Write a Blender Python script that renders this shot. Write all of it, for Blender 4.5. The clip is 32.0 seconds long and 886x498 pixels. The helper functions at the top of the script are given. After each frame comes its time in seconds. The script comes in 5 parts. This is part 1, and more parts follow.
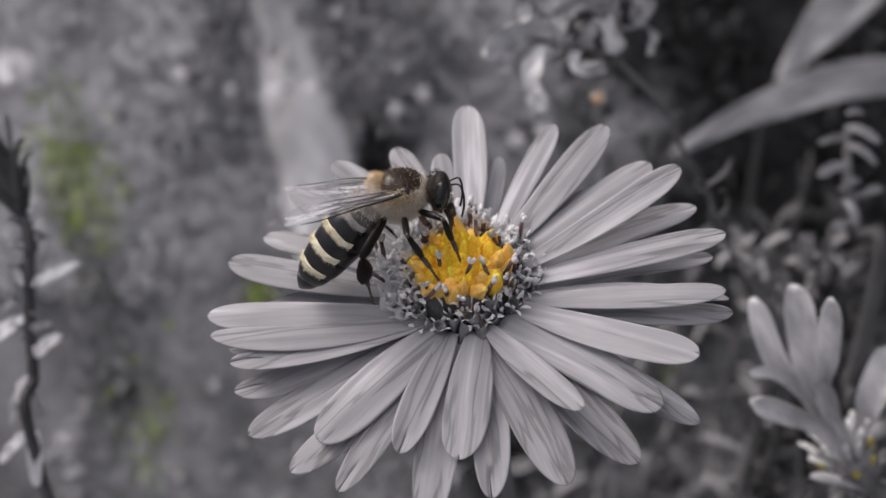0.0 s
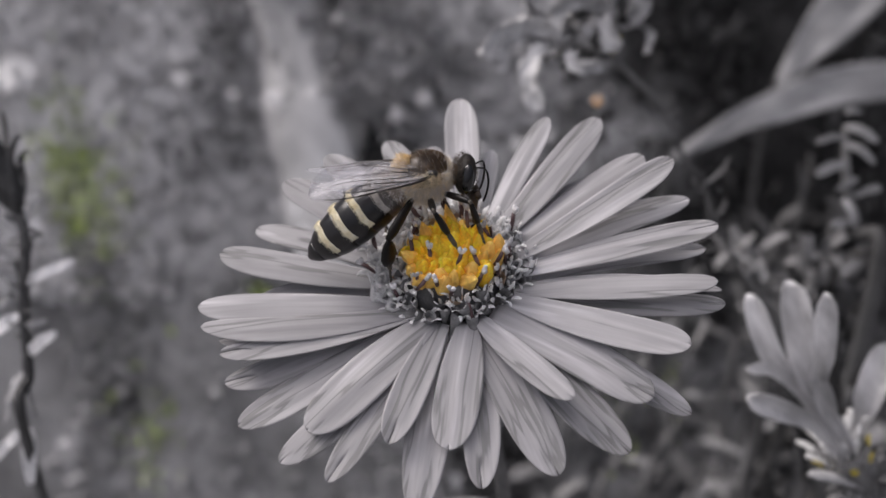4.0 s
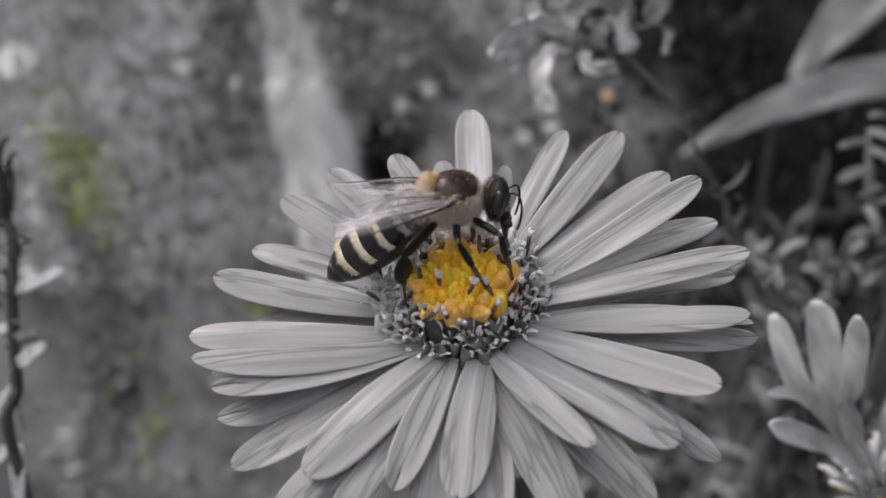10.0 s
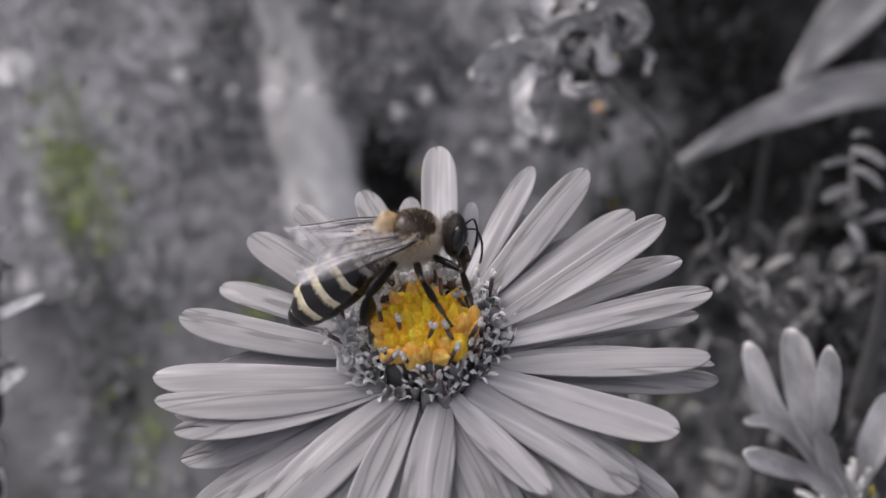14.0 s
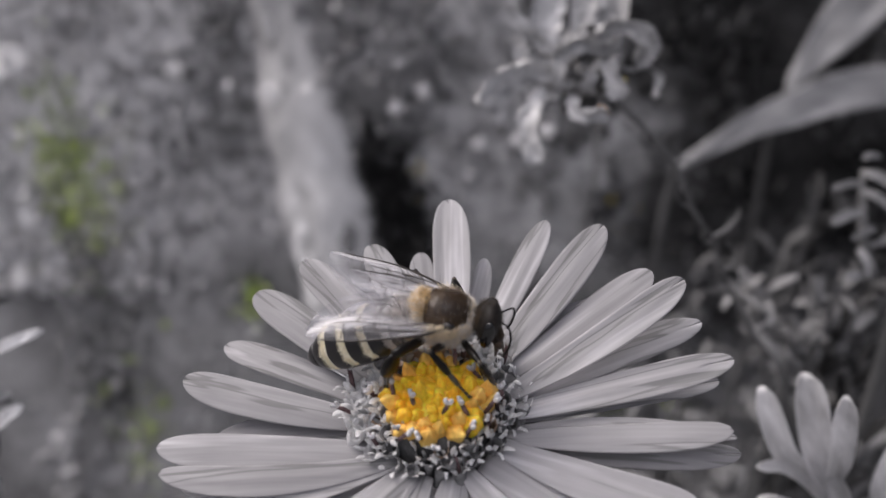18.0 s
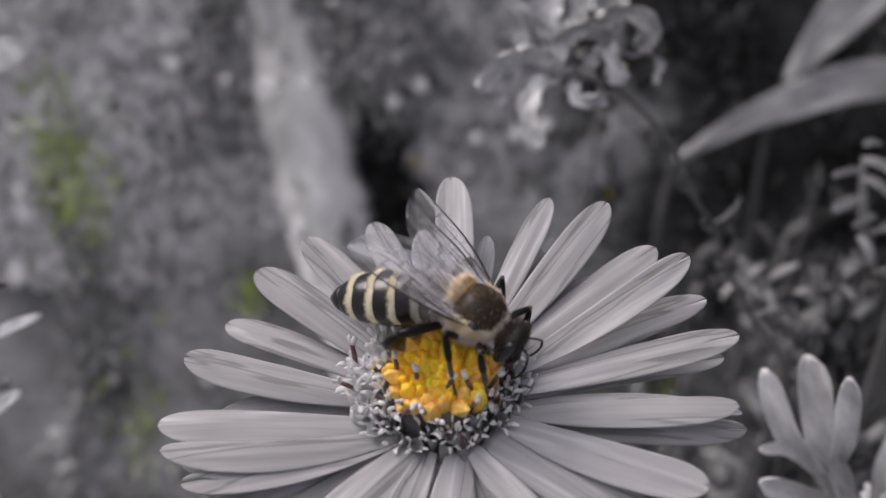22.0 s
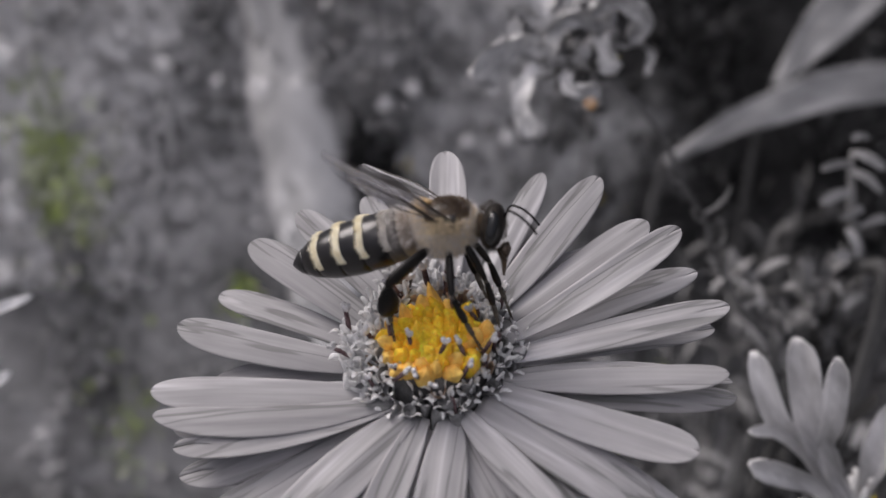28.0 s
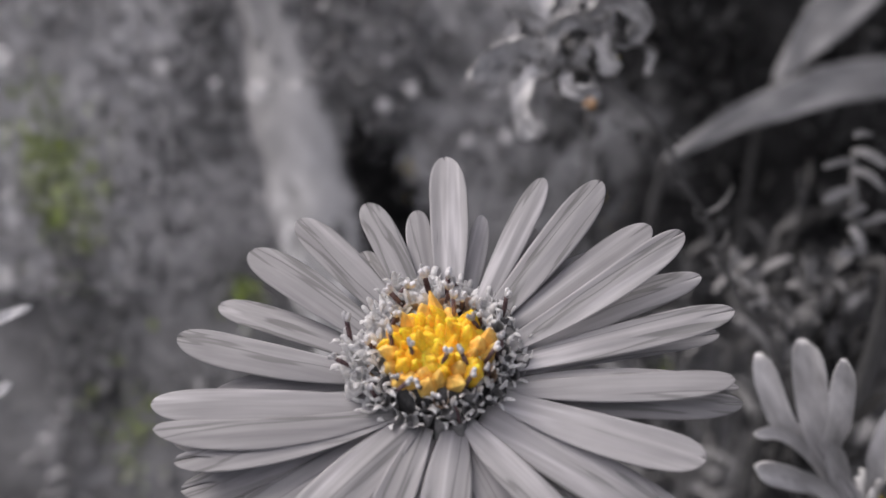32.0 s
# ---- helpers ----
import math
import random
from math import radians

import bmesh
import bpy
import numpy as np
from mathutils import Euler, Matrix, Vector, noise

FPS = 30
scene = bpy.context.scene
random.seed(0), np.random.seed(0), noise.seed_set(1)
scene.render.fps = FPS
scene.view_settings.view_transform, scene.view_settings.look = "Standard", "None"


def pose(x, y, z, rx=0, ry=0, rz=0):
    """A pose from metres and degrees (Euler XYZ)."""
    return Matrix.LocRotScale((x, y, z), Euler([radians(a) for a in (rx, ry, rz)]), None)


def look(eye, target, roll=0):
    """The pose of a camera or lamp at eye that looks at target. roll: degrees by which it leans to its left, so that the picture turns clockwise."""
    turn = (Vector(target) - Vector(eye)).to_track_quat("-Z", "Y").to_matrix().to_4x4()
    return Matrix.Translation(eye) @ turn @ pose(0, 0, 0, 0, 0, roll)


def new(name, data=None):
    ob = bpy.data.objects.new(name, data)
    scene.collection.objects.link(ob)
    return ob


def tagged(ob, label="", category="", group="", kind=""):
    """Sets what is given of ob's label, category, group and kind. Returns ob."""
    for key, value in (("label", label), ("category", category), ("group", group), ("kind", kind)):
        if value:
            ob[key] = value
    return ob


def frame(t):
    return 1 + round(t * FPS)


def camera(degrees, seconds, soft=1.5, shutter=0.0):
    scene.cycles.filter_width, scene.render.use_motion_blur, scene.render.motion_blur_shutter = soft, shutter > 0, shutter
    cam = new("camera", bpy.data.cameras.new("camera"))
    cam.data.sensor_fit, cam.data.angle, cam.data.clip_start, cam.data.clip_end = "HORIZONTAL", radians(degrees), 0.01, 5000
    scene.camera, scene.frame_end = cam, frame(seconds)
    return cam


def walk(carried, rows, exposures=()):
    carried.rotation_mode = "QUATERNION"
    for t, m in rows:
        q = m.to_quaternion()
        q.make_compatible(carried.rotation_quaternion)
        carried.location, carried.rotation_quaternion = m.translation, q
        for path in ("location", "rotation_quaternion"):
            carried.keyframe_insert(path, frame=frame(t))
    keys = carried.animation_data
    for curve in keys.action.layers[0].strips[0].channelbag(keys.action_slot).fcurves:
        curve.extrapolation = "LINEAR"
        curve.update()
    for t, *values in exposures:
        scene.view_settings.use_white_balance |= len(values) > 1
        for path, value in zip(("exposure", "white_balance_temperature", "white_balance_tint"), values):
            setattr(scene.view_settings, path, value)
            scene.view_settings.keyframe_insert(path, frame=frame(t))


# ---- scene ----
# The camera: a small hand-held lens, close focus on the flower
cam = camera(55, 32.0, soft=1.5, shutter=0.5)
cam.data.dof.use_dof = True
cam.data.dof.focus_distance = 0.051
cam.data.dof.aperture_fstop = 32.0
PATH = [
    (0, pose(-0.00145, -0.04247, 0.35182, 56.964, 0.164, -0.005)),
    (0.5, pose(-0.00125, -0.04289, 0.35147, 57.119, 0.120, -0.057)),
    (1, pose(-0.00106, -0.04333, 0.35101, 57.260, 0.072, -0.029)),
    (1.5, pose(-0.00113, -0.04358, 0.35047, 57.356, -0.006, -0.011)),
    (2, pose(-0.00092, -0.04387, 0.35035, 57.410, 0.113, -0.023)),
    (2.5, pose(-0.00086, -0.04416, 0.35022, 57.572, 0.099, -0.006)),
    (3, pose(-0.00090, -0.04378, 0.35034, 57.652, 0.054, 0.048)),
    (3.5, pose(-0.00075, -0.04333, 0.35057, 57.584, 0.202, 0.077)),
    (5.5, pose(-0.00063, -0.04155, 0.35165, 57.263, 0.214, 0.520)),
    (6, pose(-0.00086, -0.04116, 0.35203, 57.177, 0.167, 0.572)),
    (6.5, pose(-0.00081, -0.04067, 0.35264, 57.079, 0.240, 0.591)),
    (7, pose(-0.00101, -0.04028, 0.35297, 57.015, 0.160, 0.563)),
    (7.5, pose(-0.00109, -0.03994, 0.35287, 57.005, 0.048, 0.543)),
    (8, pose(-0.00105, -0.03961, 0.35242, 56.960, 0.001, 0.533)),
    (8.5, pose(-0.00097, -0.03930, 0.35189, 56.892, 0.081, 0.494)),
    (9, pose(-0.00085, -0.03908, 0.35139, 56.843, 0.124, 0.552)),
    (9.5, pose(-0.00129, -0.03887, 0.35101, 56.783, 0.016, 0.503)),
    (10, pose(-0.00113, -0.03832, 0.35067, 56.626, 0.016, 0.588)),
    (10.5, pose(-0.00090, -0.03805, 0.35049, 56.406, 0.174, 0.643)),
    (11, pose(-0.00043, -0.03791, 0.35087, 56.281, 0.243, 0.750)),
    (11.5, pose(-0.00007, -0.03782, 0.35147, 56.379, 0.347, 0.774)),
    (12, pose(0.00037, -0.03774, 0.35214, 56.587, 0.472, 0.874)),
    (12.5, pose(0.00056, -0.03761, 0.35246, 56.821, 0.493, 0.950)),
    (13, pose(0.00073, -0.03741, 0.35263, 56.807, 0.433, 0.948)),
    (13.5, pose(0.00105, -0.03725, 0.35269, 56.768, 0.317, 0.827)),
    (14, pose(0.00129, -0.03704, 0.35282, 56.610, 0.236, 0.701)),
    (14.5, pose(0.00154, -0.03674, 0.35320, 56.450, 0.295, 0.623)),
    (16.5, pose(-0.00065, -0.03341, 0.35677, 55.887, -0.327, 0.521)),
    (17, pose(-0.00045, -0.03294, 0.35672, 55.720, -0.109, 0.392)),
    (17.5, pose(-0.00012, -0.03268, 0.35632, 55.613, -0.021, 0.462)),
    (18, pose(0.00012, -0.03294, 0.35581, 55.571, -0.073, 0.454)),
    (18.5, pose(0.00070, -0.03334, 0.35529, 55.567, 0.037, 0.326)),
    (19, pose(0.00111, -0.03364, 0.35473, 55.608, 0.156, 0.310)),
    (19.5, pose(0.00041, -0.03392, 0.35441, 55.640, -0.241, 0.368)),
    (20, pose(0.00007, -0.03400, 0.35450, 55.658, -0.264, 0.292)),
    (20.5, pose(0.00023, -0.03403, 0.35470, 55.644, -0.003, 0.237)),
    (21, pose(0.00013, -0.03391, 0.35468, 55.620, -0.011, 0.258)),
    (21.5, pose(-0.00045, -0.03377, 0.35458, 55.553, -0.273, 0.243)),
    (22, pose(-0.00026, -0.03339, 0.35450, 55.449, -0.177, 0.258)),
    (22.5, pose(-0.00011, -0.03359, 0.35454, 55.457, -0.315, 0.194)),
    (23, pose(0.00047, -0.03406, 0.35452, 55.591, -0.182, 0.197)),
    (23.5, pose(0.00099, -0.03435, 0.35423, 55.619, 0.059, 0.134)),
    (24, pose(0.00067, -0.03489, 0.35350, 55.719, -0.137, 0.129)),
    (24.5, pose(0.00038, -0.03547, 0.35277, 55.863, -0.238, 0.090)),
    (25, pose(-0.00011, -0.03581, 0.35262, 55.902, -0.391, -0.005)),
    (25.5, pose(0.00008, -0.03573, 0.35264, 55.994, -0.264, 0.026)),
    (27.5, pose(-0.00028, -0.03534, 0.35249, 56.085, -0.545, -0.076)),
    (28, pose(-0.00046, -0.03494, 0.35278, 56.020, -0.907, -0.059)),
    (28.5, pose(0.00091, -0.03508, 0.35298, 56.034, -0.069, -0.065)),
    (29, pose(0.00053, -0.03493, 0.35288, 56.046, -0.384, -0.165)),
    (29.5, pose(0.00013, -0.03491, 0.35294, 56.087, -0.638, -0.085)),
    (30, pose(0.00000, -0.03460, 0.35342, 55.985, -0.288, -0.291)),
    (30.5, pose(-0.00034, -0.03414, 0.35369, 55.915, -0.718, -0.233)),
    (31, pose(-0.00007, -0.03454, 0.35348, 56.038, -0.475, -0.214)),
    (31.5, pose(-0.00015, -0.03465, 0.35309, 56.113, -0.321, -0.253)),
    (32, pose(-0.00045, -0.03426, 0.35290, 55.983, -0.254, -0.406)),
]
walk(cam, PATH, exposures=[(0, 0.31, 6190, 18), (13, 0.32, 6170, 18), (24, 0.18, 6170, 18.5), (32, 0.12, 6200, 18.5)])

# ---- sky and sun: bright overcast day ----
world = bpy.data.worlds.new("sky")
scene.world = world
world.use_nodes = True
wn = world.node_tree.nodes
sky = wn.new("ShaderNodeTexSky")
sky.sky_type, sky.sun_disc = "NISHITA", False
sky.sun_elevation, sky.sun_rotation = radians(70), radians(219)
sky.dust_density, sky.ozone_density = 6.0, 0.5
wn["Background"].inputs["Strength"].default_value = 0.066
grey_sky = wn.new("ShaderNodeHueSaturation")
grey_sky.inputs["Saturation"].default_value = 0.35
world.node_tree.links.new(sky.outputs[0], grey_sky.inputs["Color"])
world.node_tree.links.new(grey_sky.outputs[0], wn["Background"].inputs["Color"])
sun = new("sun", bpy.data.lights.new("sun", "SUN"))
sun.data.energy, sun.data.angle, sun.data.color = 3.0, radians(34), (1.0, 0.93, 0.82)
sun.matrix_basis = look((-0.26, 0.17, 0.32), (0, 0, 0))
BEE = [
    (0, pose(-0.00416, 0.00261, 0.32660, -11.0, -7.6, 3.3)),
    (1, pose(-0.00401, 0.00222, 0.32646, -9.2, -12.1, 0.1)),
    (2, pose(-0.00341, 0.00247, 0.32660, -8.2, -10.0, -1.6)),
    (3, pose(-0.00232, 0.00317, 0.32694, -8.3, -9.6, 2.4)),
    (6, pose(-0.00189, 0.00271, 0.32680, -7.7, 3.9, 6.1)),
    (7, pose(-0.00189, 0.00283, 0.32684, -9.6, -3.9, 7.6)),
    (8, pose(-0.00146, 0.00305, 0.32695, -9.4, -5.4, 7.6)),
    (9, pose(-0.00112, 0.00328, 0.32706, -8.1, 0.0, 8.2)),
    (10, pose(-0.00099, 0.00300, 0.32697, -7.7, -4.2, -0.1)),
    (11, pose(-0.00111, 0.00313, 0.32701, -8.2, -3.2, 3.5)),
    (12, pose(-0.00111, 0.00310, 0.32700, -9.4, -3.0, -1.4)),
    (13, pose(-0.00112, 0.00309, 0.32699, -10.2, -1.9, 0.8)),
    (14, pose(-0.00108, 0.00340, 0.32711, -8.5, -3.5, 6.7)),
    (17, pose(-0.00006, 0.00322, 0.32647, 2.1, 2.1, -1.5)),
    (18, pose(-0.00004, 0.00343, 0.32655, 7.0, -1.9, -9.1)),
    (19, pose(0.00129, 0.00292, 0.32645, 9.7, 7.7, -7.7)),
    (20, pose(0.00150, 0.00207, 0.32614, 7.1, 5.5, -22.7)),
    (21, pose(0.00130, 0.00208, 0.32613, 6.3, 13.0, -27.2)),
    (22, pose(0.00145, 0.00202, 0.32612, 4.4, 19.5, -30.4)),
    (23, pose(0.00140, 0.00242, 0.32627, 7.0, 12.4, -20.2)),
    (24, pose(0.00043, 0.00364, 0.32774, 1.3, -3.1, 0.0)),
    (24.5, pose(0.00071, 0.00442, 0.32891, -1.3, -15.0, 29.5)),
    (25, pose(0.00006, 0.00430, 0.32882, 1.0, -17.3, 23.9)),
    (25.5, pose(-0.00084, 0.00435, 0.32877, 1.4, -18.6, 28.5)),
    (27.5, pose(-0.00000, 0.00304, 0.32855, -18.8, -8.5, -16.2)),
    (28, pose(0.00019, 0.00327, 0.32865, -21.3, -9.8, -6.4)),
    (28.5, pose(-0.00042, 0.00362, 0.32874, -19.3, -9.3, -2.4)),
    (29, pose(-0.00109, 0.00483, 0.32915, -14.3, -19.0, 1.7)),
    (29.5, pose(-0.00161, 0.00406, 0.33022, -4.9, -20.3, 16.0)),
    (30, pose(-0.00256, 0.00558, 0.33234, 0.2, -23.4, 45.0)),
    (30.2, pose(-0.00161, 0.00697, 0.33360, -7.9, -19.0, 58.5)),
    (30.5, pose(-0.00086, 0.01091, 0.33826, -12.8, -30.3, 62.7)),
    (30.7, pose(0.00018, 0.01409, 0.34240, -19.5, -42.5, 62.2)),
]
TAIL = [
    (0, -41.2, 2.5),
    (1, -37.4, -0.0),
    (2, -34.3, 0.1),
    (3, -30.0, 2.1),
    (6, -39.4, 6.2),
    (7, -33.3, 3.6),
    (8, -29.5, 4.8),
    (9, -36.6, 4.9),
    (10, -35.8, 2.1),
    (11, -37.6, 2.8),
    (12, -38.8, 1.1),
    (13, -40.5, 1.5),
    (14, -36.3, 2.8),
    (17, -33.4, 12.7),
    (18, -27.9, 7.0),
    (19, -27.4, 13.2),
    (20, -19.2, 6.2),
    (21, -23.3, 9.9),
    (22, -32.4, 16.4),
    (23, -31.0, 13.0),
    (24, -32.9, 2.4),
    (24.5, -21.9, -0.4),
    (25, -28.0, -0.5),
    (25.5, -29.6, 3.4),
    (27.5, -22.5, -2.4),
    (28, -11.6, -1.5),
    (28.5, -25.6, 0.0),
    (29, -43.7, -0.0),
    (29.5, -21.0, -6.8),
    (30, -32.0, -0.1),
    (30.2, -5.3, 5.4),
    (30.5, 4.4, 7.0),
    (30.7, 8.1, 6.9),
]
MM = 0.001


# ---- materials ----
def material(name, rough=0.6, metal=0.0, spec=0.4):
    m = bpy.data.materials.new(name)
    m.use_nodes = True
    b = m.node_tree.nodes["Principled BSDF"]
    b.inputs["Roughness"].default_value = rough
    b.inputs["Metallic"].default_value = metal
    b.inputs["Specular IOR Level"].default_value = spec
    return m, m.node_tree.nodes, m.node_tree.links, b


def ramp(nodes, links, fac, stops):
    r = nodes.new("ShaderNodeValToRGB")
    e = r.color_ramp.elements
    while len(e) < len(stops):
        e.new(0.5)
    for k, (p, c) in zip(e, stops):
        k.position, k.color = p, (*c, 1)
    links.new(fac, r.inputs["Fac"])
    return r.outputs["Color"]


def noise_fac(nodes, links, scale, stretch=(1, 1, 1), detail=4.0, coord="Object", rough=0.55, own=False):
    co, mp, nz = nodes.new("ShaderNodeTexCoord"), nodes.new("ShaderNodeMapping"), nodes.new("ShaderNodeTexNoise")
    mp.inputs["Scale"].default_value = stretch
    nz.inputs["Scale"].default_value, nz.inputs["Detail"].default_value, nz.inputs["Roughness"].default_value = scale, detail, rough
    links.new(co.outputs[coord], mp.inputs["Vector"])
    links.new(mp.outputs[0], nz.inputs["Vector"])
    if own:  # each piece has its own part of the pattern
        inf, sc, add = nodes.new("ShaderNodeObjectInfo"), nodes.new("ShaderNodeMath"), nodes.new("ShaderNodeVectorMath")
        sc.operation, add.operation = "MULTIPLY", "ADD"
        sc.inputs[1].default_value = 0.7
        links.new(inf.outputs["Random"], sc.inputs[0])
        links.new(mp.outputs[0], add.inputs[0])
        links.new(sc.outputs[0], add.inputs[1])
        links.new(add.outputs[0], nz.inputs["Vector"])
    return nz.outputs["Fac"]


def blend(nodes, links, a, b, fac, mode="MIX"):
    m = nodes.new("ShaderNodeMix")
    m.data_type, m.blend_type = "RGBA", mode
    for sock, v in ((m.inputs[6], a), (m.inputs[7], b), (m.inputs[0], fac)):
        if hasattr(v, "links"):
            links.new(v, sock)
        else:
            sock.default_value = v if isinstance(v, float) else (*v, 1)
    return m.outputs[2]


def relief(nodes, links, b, fac, strength, distance):
    n = nodes.new("ShaderNodeBump")
    n.inputs["Strength"].default_value, n.inputs["Distance"].default_value = strength, distance
    links.new(fac, n.inputs["Height"])
    links.new(n.outputs[0], b.inputs["Normal"])


def mottled(name, dark, light, scale, stretch=(1, 1, 1), rough=0.6, bump=0.3, depth=0.0002, spec=0.4, fine=6.0, by=None, spread=0.25, mid=(0.35, 0.68)):
    """Two colours by coarse and fine noise; by: 'object' or 'island' for a random lightness of each piece."""
    m, n, l, b = material(name, rough, spec=spec)
    a = noise_fac(n, l, scale, stretch, own=by == "object")
    f = noise_fac(n, l, scale * fine, stretch, own=by == "object")
    c = ramp(n, l, a, [(mid[0], dark), (mid[1], light)])
    c = blend(n, l, c, ramp(n, l, f, [(0.3, (0.72, 0.72, 0.72)), (0.7, (1.15, 1.15, 1.15))]), 0.8, "MULTIPLY")
    if by:
        if by == "object":
            r = n.new("ShaderNodeObjectInfo").outputs["Random"]
        else:
            r = n.new("ShaderNodeNewGeometry").outputs["Random Per Island"]
        c = blend(n, l, c, ramp(n, l, r, [(0.0, (1 - spread,) * 3), (1.0, (1 + spread,) * 3)]), 1.0, "MULTIPLY")
    l.new(c, b.inputs["Base Color"])
    relief(n, l, b, f, bump, depth)
    return m


def let_through(m, share, tint=(1, 1, 1)):
    """Thin living tissue: part of the light passes through."""
    n, l = m.node_tree.nodes, m.node_tree.links
    b = n["Principled BSDF"]
    tr, mix = n.new("ShaderNodeBsdfTranslucent"), n.new("ShaderNodeMixShader")
    l.new(b.inputs["Base Color"].links[0].from_socket, tr.inputs["Color"])
    mix.inputs[0].default_value = share
    l.new(b.outputs[0], mix.inputs[1])
    l.new(tr.outputs[0], mix.inputs[2])
    l.new(mix.outputs[0], n["Material Output"].inputs["Surface"])
    return m


def petal_material(name, dark, light, translucent=0.32):
    m, n, l, b = material(name, 0.66, spec=0.18)
    streak = noise_fac(n, l, 680.0, (0.055, 1.0, 0.5), 3.0, own=True)
    fine = noise_fac(n, l, 3500.0, (0.03, 1.0, 0.5), 2.0, own=True)
    patch = noise_fac(n, l, 160.0, (1, 1, 1), 3.0, own=True)
    soft = tuple(v * 0.92 for v in light)
    # the last stop paints bright highlights along the petal's streaks
    c = ramp(n, l, streak, [(0.28, tuple(v * 0.78 for v in light)), (0.40, soft), (0.46, soft), (0.48, dark), (0.50, dark), (0.522, light), (0.60, tuple(v * 1.06 for v in light)), (0.72, tuple(min(0.88, v * 1.65) for v in light))])
    c = blend(n, l, c, ramp(n, l, fine, [(0.3, (0.89, 0.89, 0.895)), (0.7, (1.06, 1.06, 1.06))]), 1.0, "MULTIPLY")
    c = blend(n, l, c, ramp(n, l, patch, [(0.3, (0.86, 0.86, 0.86)), (0.7, (1.05, 1.05, 1.05))]), 1.0, "MULTIPLY")
    rnd = n.new("ShaderNodeObjectInfo").outputs["Random"]
    c = blend(n, l, c, ramp(n, l, rnd, [(0.0, (0.88, 0.88, 0.88)), (1.0, (1.06, 1.06, 1.06))]), 1.0, "MULTIPLY")
    l.new(c, b.inputs["Base Color"])
    relief(n, l, b, streak, 0.30, 0.00022)
    tr, mix = n.new("ShaderNodeBsdfTranslucent"), n.new("ShaderNodeMixShader")
    l.new(c, tr.inputs["Color"])
    mix.inputs[0].default_value = translucent
    l.new(b.outputs[0], mix.inputs[1])
    l.new(tr.outputs[0], mix.inputs[2])
    l.new(mix.outputs[0], n["Material Output"].inputs["Surface"])
    return m


G = lambda v, t=0.0: (v + t * 0.3, v, v + t * 0.5)  # a grey with the film's faint violet cast
PETAL = petal_material("petal_grey", G(0.30), G(0.46, 0.02))
PETAL_SOFT = let_through(mottled("petal_soft", G(0.50), G(0.92, 0.02), 260, (1, 1, 0.35), rough=0.35, bump=0.15, fine=3.0, by="object", spread=0.12), 0.25)
# dark tube tone, mostly for florets on the shaded front of the disc
FLORET_SHADED = mottled("floret_shaded", G(0.10), G(0.26), 900, bump=0.2, by="object", spread=0.35)
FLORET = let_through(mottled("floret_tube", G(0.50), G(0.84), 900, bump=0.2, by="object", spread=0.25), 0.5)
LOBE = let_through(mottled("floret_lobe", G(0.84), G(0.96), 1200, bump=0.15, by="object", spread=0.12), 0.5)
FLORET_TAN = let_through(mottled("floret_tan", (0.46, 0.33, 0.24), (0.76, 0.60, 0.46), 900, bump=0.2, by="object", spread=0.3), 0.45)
STIGMA = mottled("stigma_pale", G(0.50), G(0.80, 0.04), 1500, by="object")
STYLE = mottled("style_dark", (0.07, 0.042, 0.048), (0.22, 0.15, 0.15), 1500, rough=0.7, spec=0.15, by="object")
BUD = mottled("bud_yellow", (0.99, 0.50, 0.03), (1.0, 0.745, 0.06), 900, rough=0.65, bump=0.25, by="object", spread=0.12)
bud_node = BUD.node_tree.nodes["Principled BSDF"]
bud_node.inputs["Subsurface Weight"].default_value = 0.6
bud_node.inputs["Subsurface Radius"].default_value = (0.0008, 0.0005, 0.0001)
bud_node.inputs["Subsurface Scale"].default_value = 1.0
BUD_OUTER = mottled("bud_orange", (0.92, 0.54, 0.12), (0.98, 0.70, 0.17), 500, rough=0.55, bump=0.25, by="object", spread=0.18)
RECEPT = mottled("receptacle", G(0.04), G(0.11), 900)
STEM = mottled("stem_grey", G(0.07), G(0.18), 300, (1, 1, 0.3), bump=0.4)
BRACT = mottled("bract_grey", G(0.10), G(0.24), 300, bump=0.3, by="object", spread=0.25)
LEAF_PALE = mottled("leaf_pale", G(0.30), G(0.52), 120, bump=0.4, by="island", spread=0.3)
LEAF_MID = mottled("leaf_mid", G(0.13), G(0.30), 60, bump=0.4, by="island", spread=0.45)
LEAF_BANK = mottled("leaf_bank", G(0.18), G(0.60), 26, rough=0.8, bump=0.3, by="island", spread=0.22, spec=0.2)
LEAF_WHITISH = mottled("leaf_whitish", G(0.66), G(0.90), 50, rough=0.8, bump=0.3, by="island", spread=0.22, spec=0.2)
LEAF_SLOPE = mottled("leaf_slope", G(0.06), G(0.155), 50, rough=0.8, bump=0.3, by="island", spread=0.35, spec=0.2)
LEAF_FOOT = mottled("leaf_foot", G(0.08), G(0.30), 30, rough=0.8, bump=0.3, by="island", spread=0.35, spec=0.2)
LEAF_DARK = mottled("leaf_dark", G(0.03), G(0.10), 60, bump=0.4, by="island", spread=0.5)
LEAF_BROAD = mottled("leaf_broad", G(0.22), G(0.37), 60, (0.2, 1, 1), rough=0.45, bump=0.4)
LEAF_GREEN = mottled("leaf_green", (0.34, 0.44, 0.10), (0.58, 0.70, 0.22), 60, bump=0.4, by="island", spread=0.4)
# near-black leaf tone that paints the deep shade between plants
LEAF_SHADE = mottled("leaf_shade_black", G(0.005), G(0.020), 60, bump=0.4, by="island", spread=0.5)
